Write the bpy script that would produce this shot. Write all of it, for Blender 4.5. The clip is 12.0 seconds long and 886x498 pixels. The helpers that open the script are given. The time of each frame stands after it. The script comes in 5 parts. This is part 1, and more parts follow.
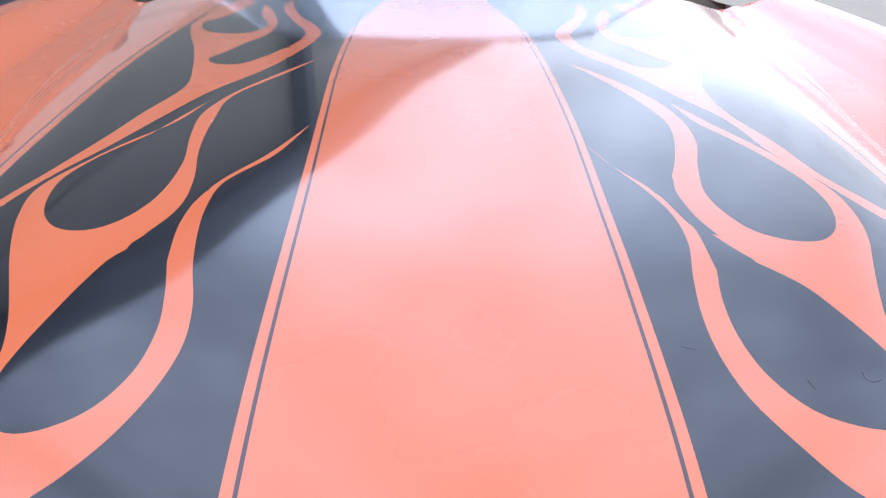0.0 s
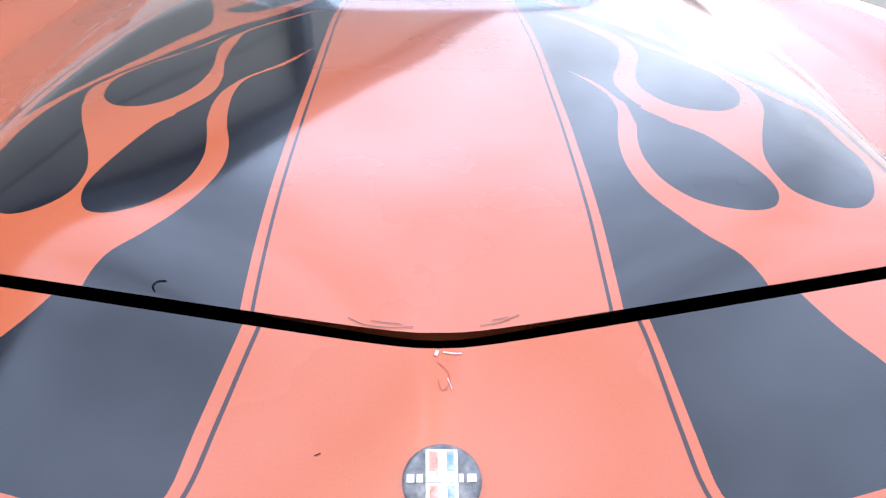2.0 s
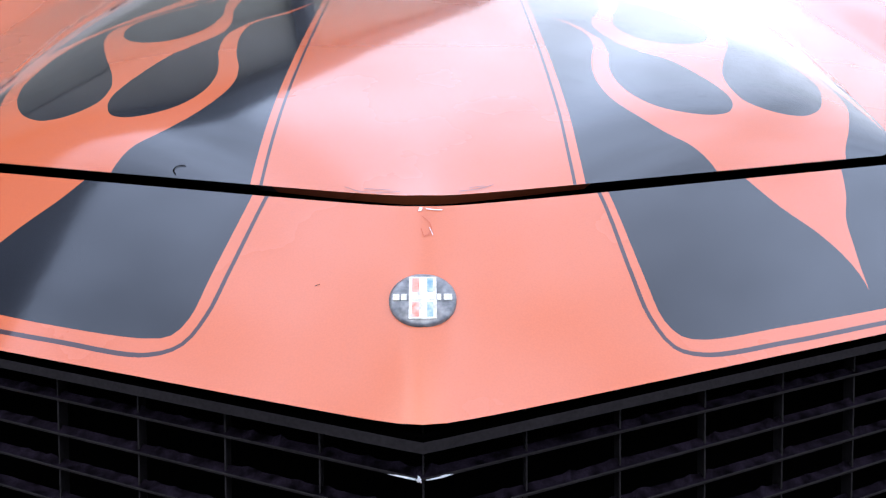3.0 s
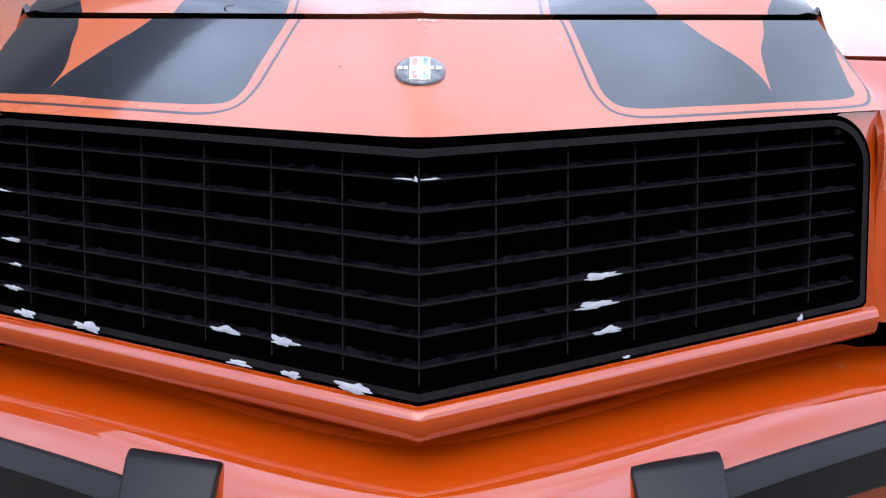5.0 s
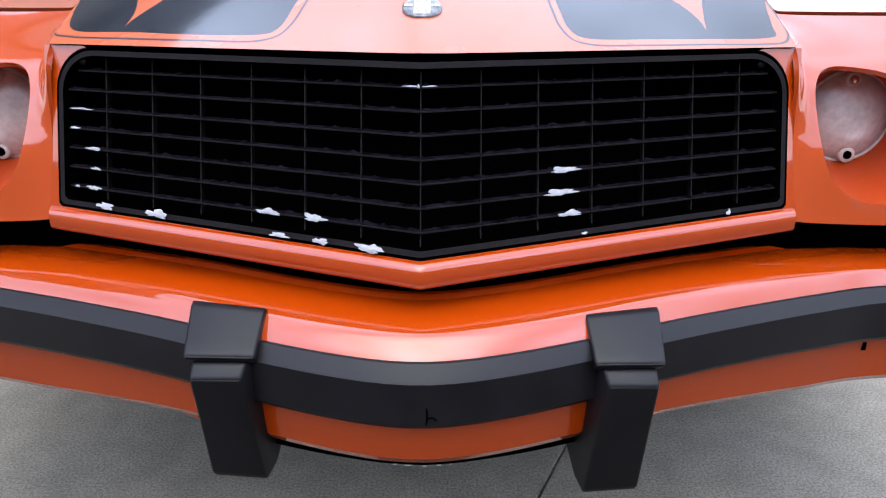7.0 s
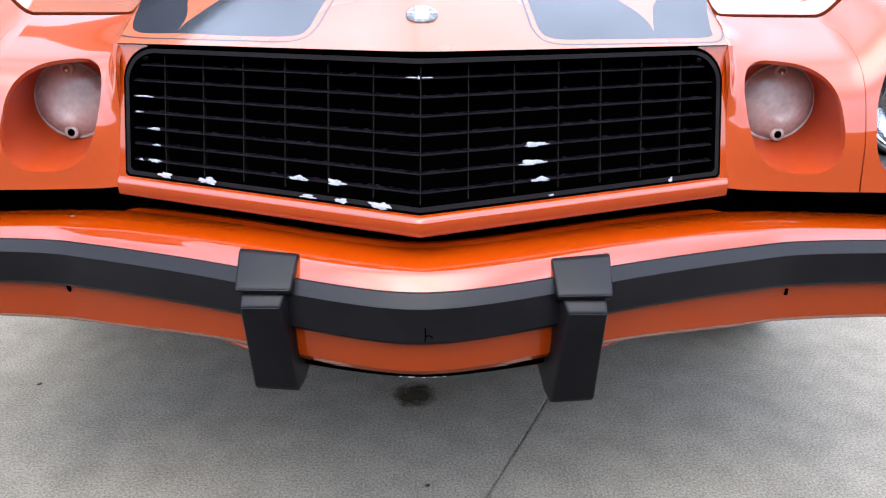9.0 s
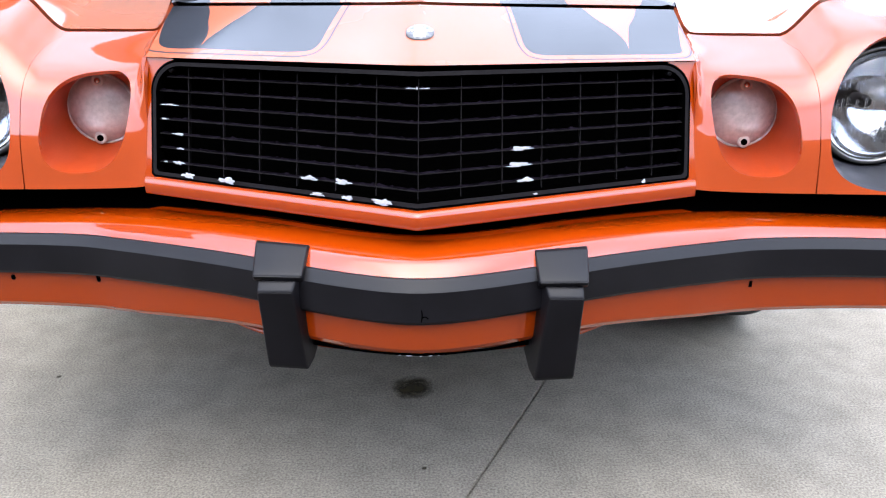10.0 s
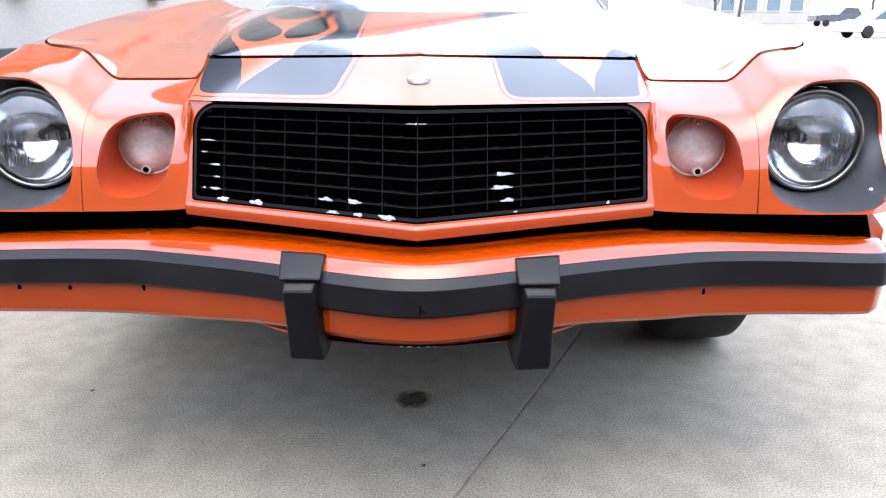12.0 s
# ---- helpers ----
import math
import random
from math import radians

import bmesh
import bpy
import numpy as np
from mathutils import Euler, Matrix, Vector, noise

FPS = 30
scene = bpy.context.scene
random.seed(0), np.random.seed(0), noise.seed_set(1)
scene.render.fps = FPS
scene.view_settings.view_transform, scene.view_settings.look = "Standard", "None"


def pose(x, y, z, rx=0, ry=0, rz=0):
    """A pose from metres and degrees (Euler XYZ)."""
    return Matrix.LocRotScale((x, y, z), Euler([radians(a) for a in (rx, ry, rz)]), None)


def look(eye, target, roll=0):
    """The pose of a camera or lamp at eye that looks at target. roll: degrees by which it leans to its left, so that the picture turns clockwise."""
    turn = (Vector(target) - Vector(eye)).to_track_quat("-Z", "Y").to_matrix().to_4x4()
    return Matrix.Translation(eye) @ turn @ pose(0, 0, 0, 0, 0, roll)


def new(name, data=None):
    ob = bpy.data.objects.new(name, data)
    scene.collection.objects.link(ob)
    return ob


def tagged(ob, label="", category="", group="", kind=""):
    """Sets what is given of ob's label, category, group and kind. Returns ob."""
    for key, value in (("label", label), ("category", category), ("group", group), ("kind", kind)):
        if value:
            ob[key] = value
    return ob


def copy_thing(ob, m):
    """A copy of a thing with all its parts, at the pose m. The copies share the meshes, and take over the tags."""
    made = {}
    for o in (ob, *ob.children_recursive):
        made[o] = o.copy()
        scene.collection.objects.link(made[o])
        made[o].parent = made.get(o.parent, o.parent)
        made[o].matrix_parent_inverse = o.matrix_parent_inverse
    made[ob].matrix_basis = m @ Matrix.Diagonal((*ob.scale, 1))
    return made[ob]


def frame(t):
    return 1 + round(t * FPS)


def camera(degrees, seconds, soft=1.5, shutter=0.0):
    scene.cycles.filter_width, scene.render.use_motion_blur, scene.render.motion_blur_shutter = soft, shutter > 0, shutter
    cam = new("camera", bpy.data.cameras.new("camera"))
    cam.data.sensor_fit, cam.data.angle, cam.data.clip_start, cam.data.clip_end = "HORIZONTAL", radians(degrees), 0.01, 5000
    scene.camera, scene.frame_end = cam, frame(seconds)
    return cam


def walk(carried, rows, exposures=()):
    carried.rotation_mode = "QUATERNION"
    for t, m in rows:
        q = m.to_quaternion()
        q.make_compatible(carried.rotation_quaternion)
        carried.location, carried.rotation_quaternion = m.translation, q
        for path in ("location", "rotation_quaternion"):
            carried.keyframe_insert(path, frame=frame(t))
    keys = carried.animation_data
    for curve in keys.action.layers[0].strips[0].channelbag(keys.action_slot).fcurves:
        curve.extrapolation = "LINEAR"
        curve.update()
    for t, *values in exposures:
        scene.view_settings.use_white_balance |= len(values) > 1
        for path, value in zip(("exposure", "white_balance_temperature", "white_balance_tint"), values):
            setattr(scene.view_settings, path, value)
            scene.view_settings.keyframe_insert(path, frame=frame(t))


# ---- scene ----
cam = camera(59.6, 12.0, soft=1.2)
EXPOSURES = [(0.0, -1.15, 6550, 10), (3.5, -1.2, 6550, 10), (6.5, -0.84, 6650, 10), (9.5, -0.44, 6850, 10), (12.0, -0.28, 6850, 10)]
PATH = [
    (0, (-0.023, 0.025, 1.073), (0.03, 1.863, 0.288), 0.9),
    (0.5, (-0.027, -0.022, 1.065), (0.047, 1.815, 0.279), 0.9),
    (1, (-0.018, -0.069, 1.05), (0.038, 1.776, 0.279), 0.6),
    (1.5, (-0.012, -0.113, 1.033), (0.039, 1.733, 0.266), 0.5),
    (2, (-0.008, -0.158, 1.01), (0.041, 1.693, 0.253), 0.4),
    (2.5, (-0.002, -0.204, 0.985), (0.039, 1.649, 0.233), 0.2),
    (3, (0.003, -0.25, 0.957), (0.042, 1.607, 0.216), 0.1),
    (3.5, (0.004, -0.296, 0.928), (0.042, 1.563, 0.191), 0.0),
    (3.7, (0.004, -0.315, 0.915), (0.042, 1.545, 0.183), -0.1),
    (5.5, (0.015, -0.485, 0.839), (0.029, 1.384, 0.129), 0.3),
    (6, (0.018, -0.53, 0.825), (0.026, 1.345, 0.129), 0.2),
    (6.5, (0.017, -0.572, 0.82), (0.025, 1.3, 0.115), 0.2),
    (7, (0.016, -0.614, 0.817), (0.027, 1.257, 0.111), 0.3),
    (9, (0.023, -0.796, 0.846), (0.028, 1.067, 0.118), 0.2),
    (9.5, (0.025, -0.848, 0.853), (0.034, 1.017, 0.132), 0.3),
    (10, (0.028, -0.901, 0.858), (0.035, 0.974, 0.164), 0.4),
    (10.5, (0.027, -0.953, 0.863), (0.034, 0.931, 0.194), 0.3),
    (11, (0.031, -1.003, 0.865), (0.033, 0.892, 0.226), 0.3),
    (11.5, (0.035, -1.05, 0.865), (0.037, 0.855, 0.257), 0.3),
    (12, (0.04, -1.097, 0.862), (0.038, 0.821, 0.293), 0.2),
]
walk(cam, [(t, look(eye, target, roll)) for t, eye, target, roll in PATH], exposures=EXPOSURES)

# ---- light: a high veiled sun in a bright patch of haze, and a hazy sky that is whiter towards the horizon and over the open lot behind the car ----
SUN_UP, SUN_TURN = radians(67), radians(186)
GLOW_UP, GLOW_TURN = radians(38), radians(30)
TO_GLOW = Vector((math.sin(GLOW_TURN) * math.cos(GLOW_UP), math.cos(GLOW_TURN) * math.cos(GLOW_UP), math.sin(GLOW_UP)))
TO_SUN = Vector((math.sin(SUN_TURN) * math.cos(SUN_UP), math.cos(SUN_TURN) * math.cos(SUN_UP), math.sin(SUN_UP)))
world = bpy.data.worlds.new("sky")
scene.world = world
world.use_nodes = True
wn, wl = world.node_tree.nodes, world.node_tree.links
sky = wn.new("ShaderNodeTexSky")
sky.sky_type, sky.sun_disc, sky.sun_elevation, sky.sun_rotation = "NISHITA", False, SUN_UP, SUN_TURN
sky.dust_density, sky.air_density, sky.ozone_density = 3.0, 1.0, 1.5
wtc, wxyz, wno = wn.new("ShaderNodeTexCoord"), wn.new("ShaderNodeSeparateXYZ"), wn.new("ShaderNodeTexNoise")
wno.inputs["Scale"].default_value, wno.inputs["Detail"].default_value, wno.inputs["Roughness"].default_value = 2.6, 6, 0.55
haze, cloud, both_mixed, veil = wn.new("ShaderNodeValToRGB"), wn.new("ShaderNodeMapRange"), wn.new("ShaderNodeMix"), wn.new("ShaderNodeMix")
for at, c in ((0.0, (0.45, 0.47, 0.51, 1)), (0.30, (0.42, 0.485, 0.635, 1)), (0.60, (0.47, 0.58, 0.84, 1)), (0.84, (0.48, 0.575, 0.81, 1)), (1.0, (0.50, 0.57, 0.75, 1))):
    e = haze.color_ramp.elements.new(at) if 0 < at < 1 else haze.color_ramp.elements[0 if at == 0 else -1]
    e.color = c
cloud.inputs["From Min"].default_value, cloud.inputs["From Max"].default_value = 0.3, 0.7
cloud.inputs["To Min"].default_value, cloud.inputs["To Max"].default_value = 30.0, 84.0
toward, power, bright, glow = wn.new("ShaderNodeVectorMath"), wn.new("ShaderNodeMath"), wn.new("ShaderNodeMapRange"), wn.new("ShaderNodeMix")
toward.operation, toward.inputs[1].default_value = "DOT_PRODUCT", TO_GLOW
bright.inputs["From Min"].default_value, bright.inputs["From Max"].default_value = -0.2, 1.0
power.operation, power.inputs[1].default_value = "POWER", 1.6
glow.data_type, glow.blend_type, glow.inputs["B"].default_value = "RGBA", "ADD", (3.2, 3.2, 3.2, 1)
high, wide, sunny = wn.new("ShaderNodeVectorMath"), wn.new("ShaderNodeMapRange"), wn.new("ShaderNodeMix")
high.operation, high.inputs[1].default_value = "DOT_PRODUCT", TO_SUN
wide.inputs["From Min"].default_value, wide.inputs["From Max"].default_value = 0.82, 0.985
sunny.data_type, sunny.blend_type, sunny.inputs["B"].default_value = "RGBA", "ADD", (52, 50, 46, 1)
both_mixed.data_type, veil.data_type, veil.blend_type = "RGBA", "RGBA", "MULTIPLY"
veil.inputs["Factor"].default_value, both_mixed.inputs["Factor"].default_value = 1.0, 0.88
wl.new(wtc.outputs["Generated"], wxyz.inputs["Vector"])
wl.new(wtc.outputs["Generated"], wno.inputs["Vector"])
wl.new(wtc.outputs["Generated"], toward.inputs[0])
wl.new(wxyz.outputs["Z"], haze.inputs["Fac"])
wl.new(wno.outputs["Fac"], cloud.inputs["Value"])
wl.new(haze.outputs["Color"], veil.inputs["A"])
wl.new(cloud.outputs["Result"], veil.inputs["B"])
wl.new(toward.outputs["Value"], bright.inputs["Value"])
wl.new(bright.outputs["Result"], power.inputs[0])
wl.new(power.outputs[0], glow.inputs["Factor"])
wl.new(veil.outputs["Result"], glow.inputs["A"])
wl.new(sky.outputs["Color"], both_mixed.inputs["A"])
wl.new(wtc.outputs["Generated"], high.inputs[0])
wl.new(high.outputs["Value"], wide.inputs["Value"])
wl.new(wide.outputs["Result"], sunny.inputs["Factor"])
wl.new(glow.outputs["Result"], sunny.inputs["A"])
wl.new(sunny.outputs["Result"], both_mixed.inputs["B"])
wl.new(both_mixed.outputs["Result"], wn["Background"].inputs["Color"])
wn["Background"].inputs["Strength"].default_value = 0.15
sun = new("sun", bpy.data.lights.new("sun", "SUN"))
sun.data.energy, sun.data.angle, sun.data.color = 0.5, radians(60), (1.0, 0.93, 0.85)
sun.matrix_world = look(TO_SUN * 10, (0, 0, 0))
scene.view_settings.exposure = 0.0


# ---- materials ----
def material(name, base, rough=0.5, metal=0.0, second=None, scale=8.0, amount=0.5, grain=0.0, grain_scale=400.0, coat=0.0, bump=0.0, spots=None, object_space=False):
    """A surface with two scales of variation: clouds of the second colour, and a fine grain in tone, gloss and relief."""
    m = bpy.data.materials.new(name)
    m.use_nodes = True
    n, l = m.node_tree.nodes, m.node_tree.links
    p = n["Principled BSDF"]
    p.inputs["Roughness"].default_value, p.inputs["Metallic"].default_value = rough, metal
    p.inputs["Coat Weight"].default_value, p.inputs["Coat Roughness"].default_value = coat, 0.03
    tc = n.new("ShaderNodeTexCoord")
    where = tc.outputs["Object"]
    cloud, fine = n.new("ShaderNodeTexNoise"), n.new("ShaderNodeTexNoise")
    for node, s, d in ((cloud, scale, 6), (fine, grain_scale, 3)):
        node.inputs["Scale"].default_value, node.inputs["Detail"].default_value = s, d
        l.new(where, node.inputs["Vector"])
    ramp = n.new("ShaderNodeValToRGB")
    ramp.color_ramp.elements[0].position, ramp.color_ramp.elements[1].position = 0.35, 0.68
    l.new(cloud.outputs["Fac"], ramp.inputs["Fac"])
    mix = n.new("ShaderNodeMix")
    mix.data_type = "RGBA"
    mix.inputs["A"].default_value = (*base, 1)
    mix.inputs["B"].default_value = (*(second or [c * 0.8 for c in base]), 1)
    mul = n.new("ShaderNodeMath")
    mul.operation = "MULTIPLY"
    mul.inputs[1].default_value = amount
    l.new(ramp.outputs["Color"], mul.inputs[0])
    l.new(mul.outputs[0], mix.inputs["Factor"])
    colour = mix.outputs["Result"]
    if grain:
        g = n.new("ShaderNodeMix")
        g.data_type, g.blend_type = "RGBA", "MULTIPLY"
        gr = n.new("ShaderNodeMapRange")
        gr.inputs["From Min"].default_value, gr.inputs["From Max"].default_value = 0.3, 0.7
        gr.inputs["To Min"].default_value, gr.inputs["To Max"].default_value = 1 - grain, 1 + grain
        l.new(fine.outputs["Fac"], gr.inputs["Value"])
        g.inputs["Factor"].default_value = 1
        l.new(colour, g.inputs["A"])
        l.new(gr.outputs["Result"], g.inputs["B"])
        colour = g.outputs["Result"]
    if spots:
        size, limit, tint = spots
        v = n.new("ShaderNodeTexVoronoi")
        v.inputs["Scale"].default_value = size
        l.new(where, v.inputs["Vector"])
        lt = n.new("ShaderNodeMath")
        lt.operation = "LESS_THAN"
        lt.inputs[1].default_value = limit
        l.new(v.outputs["Distance"], lt.inputs[0])
        s = n.new("ShaderNodeMix")
        s.data_type = "RGBA"
        s.inputs["B"].default_value = (*tint, 1)
        l.new(lt.outputs[0], s.inputs["Factor"])
        l.new(colour, s.inputs["A"])
        colour = s.outputs["Result"]
    l.new(colour, p.inputs["Base Color"])
    rr = n.new("ShaderNodeMapRange")
    rr.inputs["To Min"].default_value, rr.inputs["To Max"].default_value = rough * 0.8, min(1, rough * 1.25)
    l.new(cloud.outputs["Fac"], rr.inputs["Value"])
    l.new(rr.outputs["Result"], p.inputs["Roughness"])
    if bump:
        b = n.new("ShaderNodeBump")
        b.inputs["Strength"].default_value, b.inputs["Distance"].default_value = bump, 0.002
        l.new(fine.outputs["Fac"], b.inputs["Height"])
        l.new(b.outputs["Normal"], p.inputs["Normal"])
    return m


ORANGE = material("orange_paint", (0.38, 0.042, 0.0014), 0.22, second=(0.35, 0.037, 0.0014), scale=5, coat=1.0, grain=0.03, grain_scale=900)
# two paler oranges: fenders and pods first, then hood and nose
PALE_ORANGE = material("pale_orange_paint", (0.43, 0.060, 0.012), 0.24, second=(0.40, 0.053, 0.010), scale=5, coat=1.0, grain=0.03, grain_scale=900)
HOODPAINT = material("paler_orange_hood_paint", (0.475, 0.112, 0.046), 0.26, second=(0.445, 0.098, 0.038), scale=4, coat=1.0, grain=0.04, grain_scale=900)
BLACK = material("black_paint", (0.007, 0.008, 0.011), 0.2, second=(0.022, 0.025, 0.032), scale=6, coat=1.0, grain=0.1, grain_scale=900)
PIN = material("charcoal_pinstripe", (0.050, 0.030, 0.034), 0.3, coat=1.0)
GRILLE = material("black_grille_plastic", (0.0115, 0.0102, 0.0108), 0.5, second=(0.017, 0.015, 0.016), scale=40, grain=0.2)
# slat shade put in as near-black base; the second colour is patchy dust
SHADED_DUST = material("shaded_dusty_slat_plastic", (0.0012, 0.0010, 0.0014), 0.9, second=(0.0090, 0.0068, 0.0108), scale=110, amount=1.0, grain=0.3, grain_scale=700)
RECESS = material("dull_orange_recess_paint", (0.40, 0.042, 0.003), 0.45, second=(0.33, 0.034, 0.003), scale=20, coat=0.2, grain=0.05)
RUBBER = material("grey_black_rubber", (0.0038, 0.0033, 0.0043), 0.44, second=(0.0090, 0.0080, 0.0104), scale=22, grain=0.12, bump=0.12, grain_scale=900)
# near-black: shade of gaps and inner spaces as colour; also for cracks
VOID = material("shade_and_crack_black", (0.0007, 0.0007, 0.0007), 1.0)
for dull, level in ((GRILLE, 0.03), (RUBBER, 0.32), (SHADED_DUST, 0.0), (ORANGE, 0.08), (PALE_ORANGE, 0.08), (HOODPAINT, 0.08), (BLACK, 0.08), (PIN, 0.1)):
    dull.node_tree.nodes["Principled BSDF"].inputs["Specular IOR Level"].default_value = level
for shiny, index in ((ORANGE, 1.80), (PALE_ORANGE, 1.76), (HOODPAINT, 1.66), (BLACK, 1.60), (PIN, 1.50)):
    shiny.node_tree.nodes["Principled BSDF"].inputs["Coat IOR"].default_value = index
for paint in (ORANGE, PALE_ORANGE, HOODPAINT, BLACK):
    n, l = paint.node_tree.nodes, paint.node_tree.links
    wave, peel, where = n.new("ShaderNodeTexNoise"), n.new("ShaderNodeBump"), n.new("ShaderNodeTexCoord")
    wave.inputs["Scale"].default_value, wave.inputs["Detail"].default_value = 28, 4
    peel.inputs["Strength"].default_value, peel.inputs["Distance"].default_value = 0.05, 0.0010
    l.new(where.outputs["Object"], wave.inputs["Vector"])
    l.new(wave.outputs["Fac"], peel.inputs["Height"])
    l.new(peel.outputs["Normal"], n["Principled BSDF"].inputs["Coat Normal"])
for aged in (HOODPAINT, BLACK):
    aged.node_tree.nodes["Principled BSDF"].inputs["Coat Roughness"].default_value = 0.075
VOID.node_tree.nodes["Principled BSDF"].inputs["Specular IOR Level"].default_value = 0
CHIP = material("bare_white_chip", (0.62, 0.64, 0.68), 0.6, second=(0.4, 0.4, 0.43), scale=120, grain=0.1)
CHROME = material("worn_chrome", (0.72, 0.72, 0.73), 0.14, 1.0, second=(0.5, 0.5, 0.5), scale=60)
STEEL = material("dull_steel", (0.30, 0.29, 0.27), 0.32, 1.0, second=(0.16, 0.15, 0.14), scale=50)
SATIN = material("satin_black_bezel", (0.03, 0.031, 0.037), 0.42, second=(0.05, 0.05, 0.056), scale=30, grain=0.08)
TYRE = material("tyre_rubber", (0.008, 0.008, 0.008), 0.8, second=(0.014, 0.014, 0.014), scale=30, grain=0.2)
CONCRETE = material("weathered_concrete", (0.272, 0.242, 0.194), 0.9, second=(0.165, 0.148, 0.120), scale=14, amount=0.5, grain=0.40, grain_scale=240, bump=0.15)
STAIN = material("oil_stain", (0.018, 0.013, 0.003), 0.8, second=(0.045, 0.035, 0.011), scale=45, amount=1, grain=0.2, grain_scale=150)
n, l = STAIN.node_tree.nodes, STAIN.node_tree.links
inside, middle, blot, ragged, cover, soak, bare = n.new("ShaderNodeTexCoord"), n.new("ShaderNodeVectorMath"), n.new("ShaderNodeTexNoise"), n.new("ShaderNodeMath"), n.new("ShaderNodeMapRange"), n.new("ShaderNodeMixShader"), n.new("ShaderNodeBsdfTransparent")
middle.operation, middle.inputs[1].default_value, ragged.operation, ragged.inputs[1].default_value = "DISTANCE", (0.5, 0.5, 0.0), "MULTIPLY_ADD", 0.45
blot.inputs["Scale"].default_value, blot.inputs["Detail"].default_value = 4.0, 5
cover.interpolation_type = "SMOOTHSTEP"
cover.inputs["From Min"].default_value, cover.inputs["From Max"].default_value, cover.inputs["To Min"].default_value, cover.inputs["To Max"].default_value = 0.32, 0.66, 0.9, 0.0
flat = n.new("ShaderNodeVectorMath")
flat.operation, flat.inputs[1].default_value = "MULTIPLY", (1, 1, 0)
l.new(inside.outputs["Generated"], flat.inputs[0])
l.new(flat.outputs["Vector"], middle.inputs[0])
l.new(inside.outputs["Generated"], blot.inputs["Vector"])
l.new(blot.outputs["Fac"], ragged.inputs[0])
l.new(middle.outputs["Value"], ragged.inputs[2])
l.new(ragged.outputs[0], cover.inputs["Value"])
l.new(cover.outputs["Result"], soak.inputs["Fac"])
l.new(bare.outputs[0], soak.inputs[1])
l.new(n["Principled BSDF"].outputs[0], soak.inputs[2])
l.new(soak.outputs[0], n["Material Output"].inputs["Surface"])
CLADDING = material("grey_metal_cladding", (0.25, 0.235, 0.20), 0.6, second=(0.19, 0.178, 0.15), scale=1.2, grain=0.05, grain_scale=40)
WALL = material("cream_block_wall", (0.45, 0.435, 0.395), 0.85, second=(0.40, 0.385, 0.35), scale=1.5, grain=0.06, grain_scale=60, bump=0.2)
SHADED = material("dark_window_band", (0.205, 0.20, 0.168), 0.6, second=(0.162, 0.157, 0.132), scale=2, grain=0.1, grain_scale=40)
DARK_GROUND = material("reflection_darkening_ground", (0.045, 0.038, 0.028), 0.95, second=(0.034, 0.029, 0.022), scale=9, amount=0.8, grain=0.35, grain_scale=160, bump=0.4)
SKY_BLOCK = material("sky_block_brown", (0.13, 0.095, 0.07), 0.9, second=(0.09, 0.068, 0.052), scale=1.4, grain=0.15, grain_scale=30)
COPING = material("dark_roof_edge", (0.05, 0.055, 0.07), 0.6)
WHITE = material("white_enamel", (0.70, 0.68, 0.62), 0.35, second=(0.30, 0.28, 0.25), scale=260, amount=0.8)
RED = material("red_enamel", (0.50, 0.16, 0.11), 0.35, second=(0.6, 0.45, 0.4), scale=260, amount=0.8)
BLUE = material("blue_enamel", (0.13, 0.26, 0.48), 0.35, second=(0.5, 0.52, 0.58), scale=260, amount=0.8)


def glass(name, tint, rough=0.02, haze=0.0):
    m = bpy.data.materials.new(name)
    m.use_nodes = True
    p = m.node_tree.nodes["Principled BSDF"]
    p.inputs["Base Color"].default_value = (*tint, 1)
    p.inputs["Roughness"].default_value, p.inputs["Transmission Weight"].default_value, p.inputs["IOR"].default_value = rough, 1 - haze, 1.5
    return m


CLEAR = glass("clear_ribbed_glass", (0.97, 0.98, 1.0), 0.03)
HAZY = material("hazy_lamp_plastic", (0.86, 0.81, 0.77), 0.2, second=(0.60, 0.54, 0.50), scale=24, amount=1.0, grain=0.12, grain_scale=140)
HAZY.node_tree.nodes["Principled BSDF"].inputs["Transmission Weight"].default_value = 0.32
MIRROR = material("silvered_reflector", (0.78, 0.79, 0.80), 0.12, 1.0, second=(0.55, 0.56, 0.58), scale=24)
# opaque pale blue base stands in for the sky reflected by the glass
SCREEN = material("sky_painted_glass", (0.20, 0.25, 0.29), 0.06, second=(0.16, 0.2, 0.24), scale=3, coat=1.0)
DARKGLASS = material("tinted_glass", (0.02, 0.025, 0.028), 0.04, coat=0.5)


# ---- building blocks ----
def part(name, bm, mats, parent, label=""):
    """Links a bmesh or a mesh as one mesh object under a thing or a part."""
    if isinstance(bm, bmesh.types.BMesh):
        me = bpy.data.meshes.new(name)
        bm.to_mesh(me)
        bm.free()
    else:
        me = bm
    if not me.materials:
        for m in mats if isinstance(mats, (list, tuple)) else [mats]:
            me.materials.append(m)
    ob = new(name, me)
    ob.parent = parent
    if label:
        tagged(ob, label)
    return ob


def thing(name, label, category, at=(0, 0, 0), group="", kind=""):
    ob = new(name)
    ob.location = at
    ob.empty_display_size = 0.1
    return tagged(ob, label, category, group, kind)


def sheet(verts, faces, smooth=True, name="sheet"):
    me = bpy.data.meshes.new(name)
    me.from_pydata([tuple(map(float, v)) for v in verts], [], faces)
    me.validate()
    me.update()
    for p in me.polygons:
        p.use_smooth = smooth
    return me


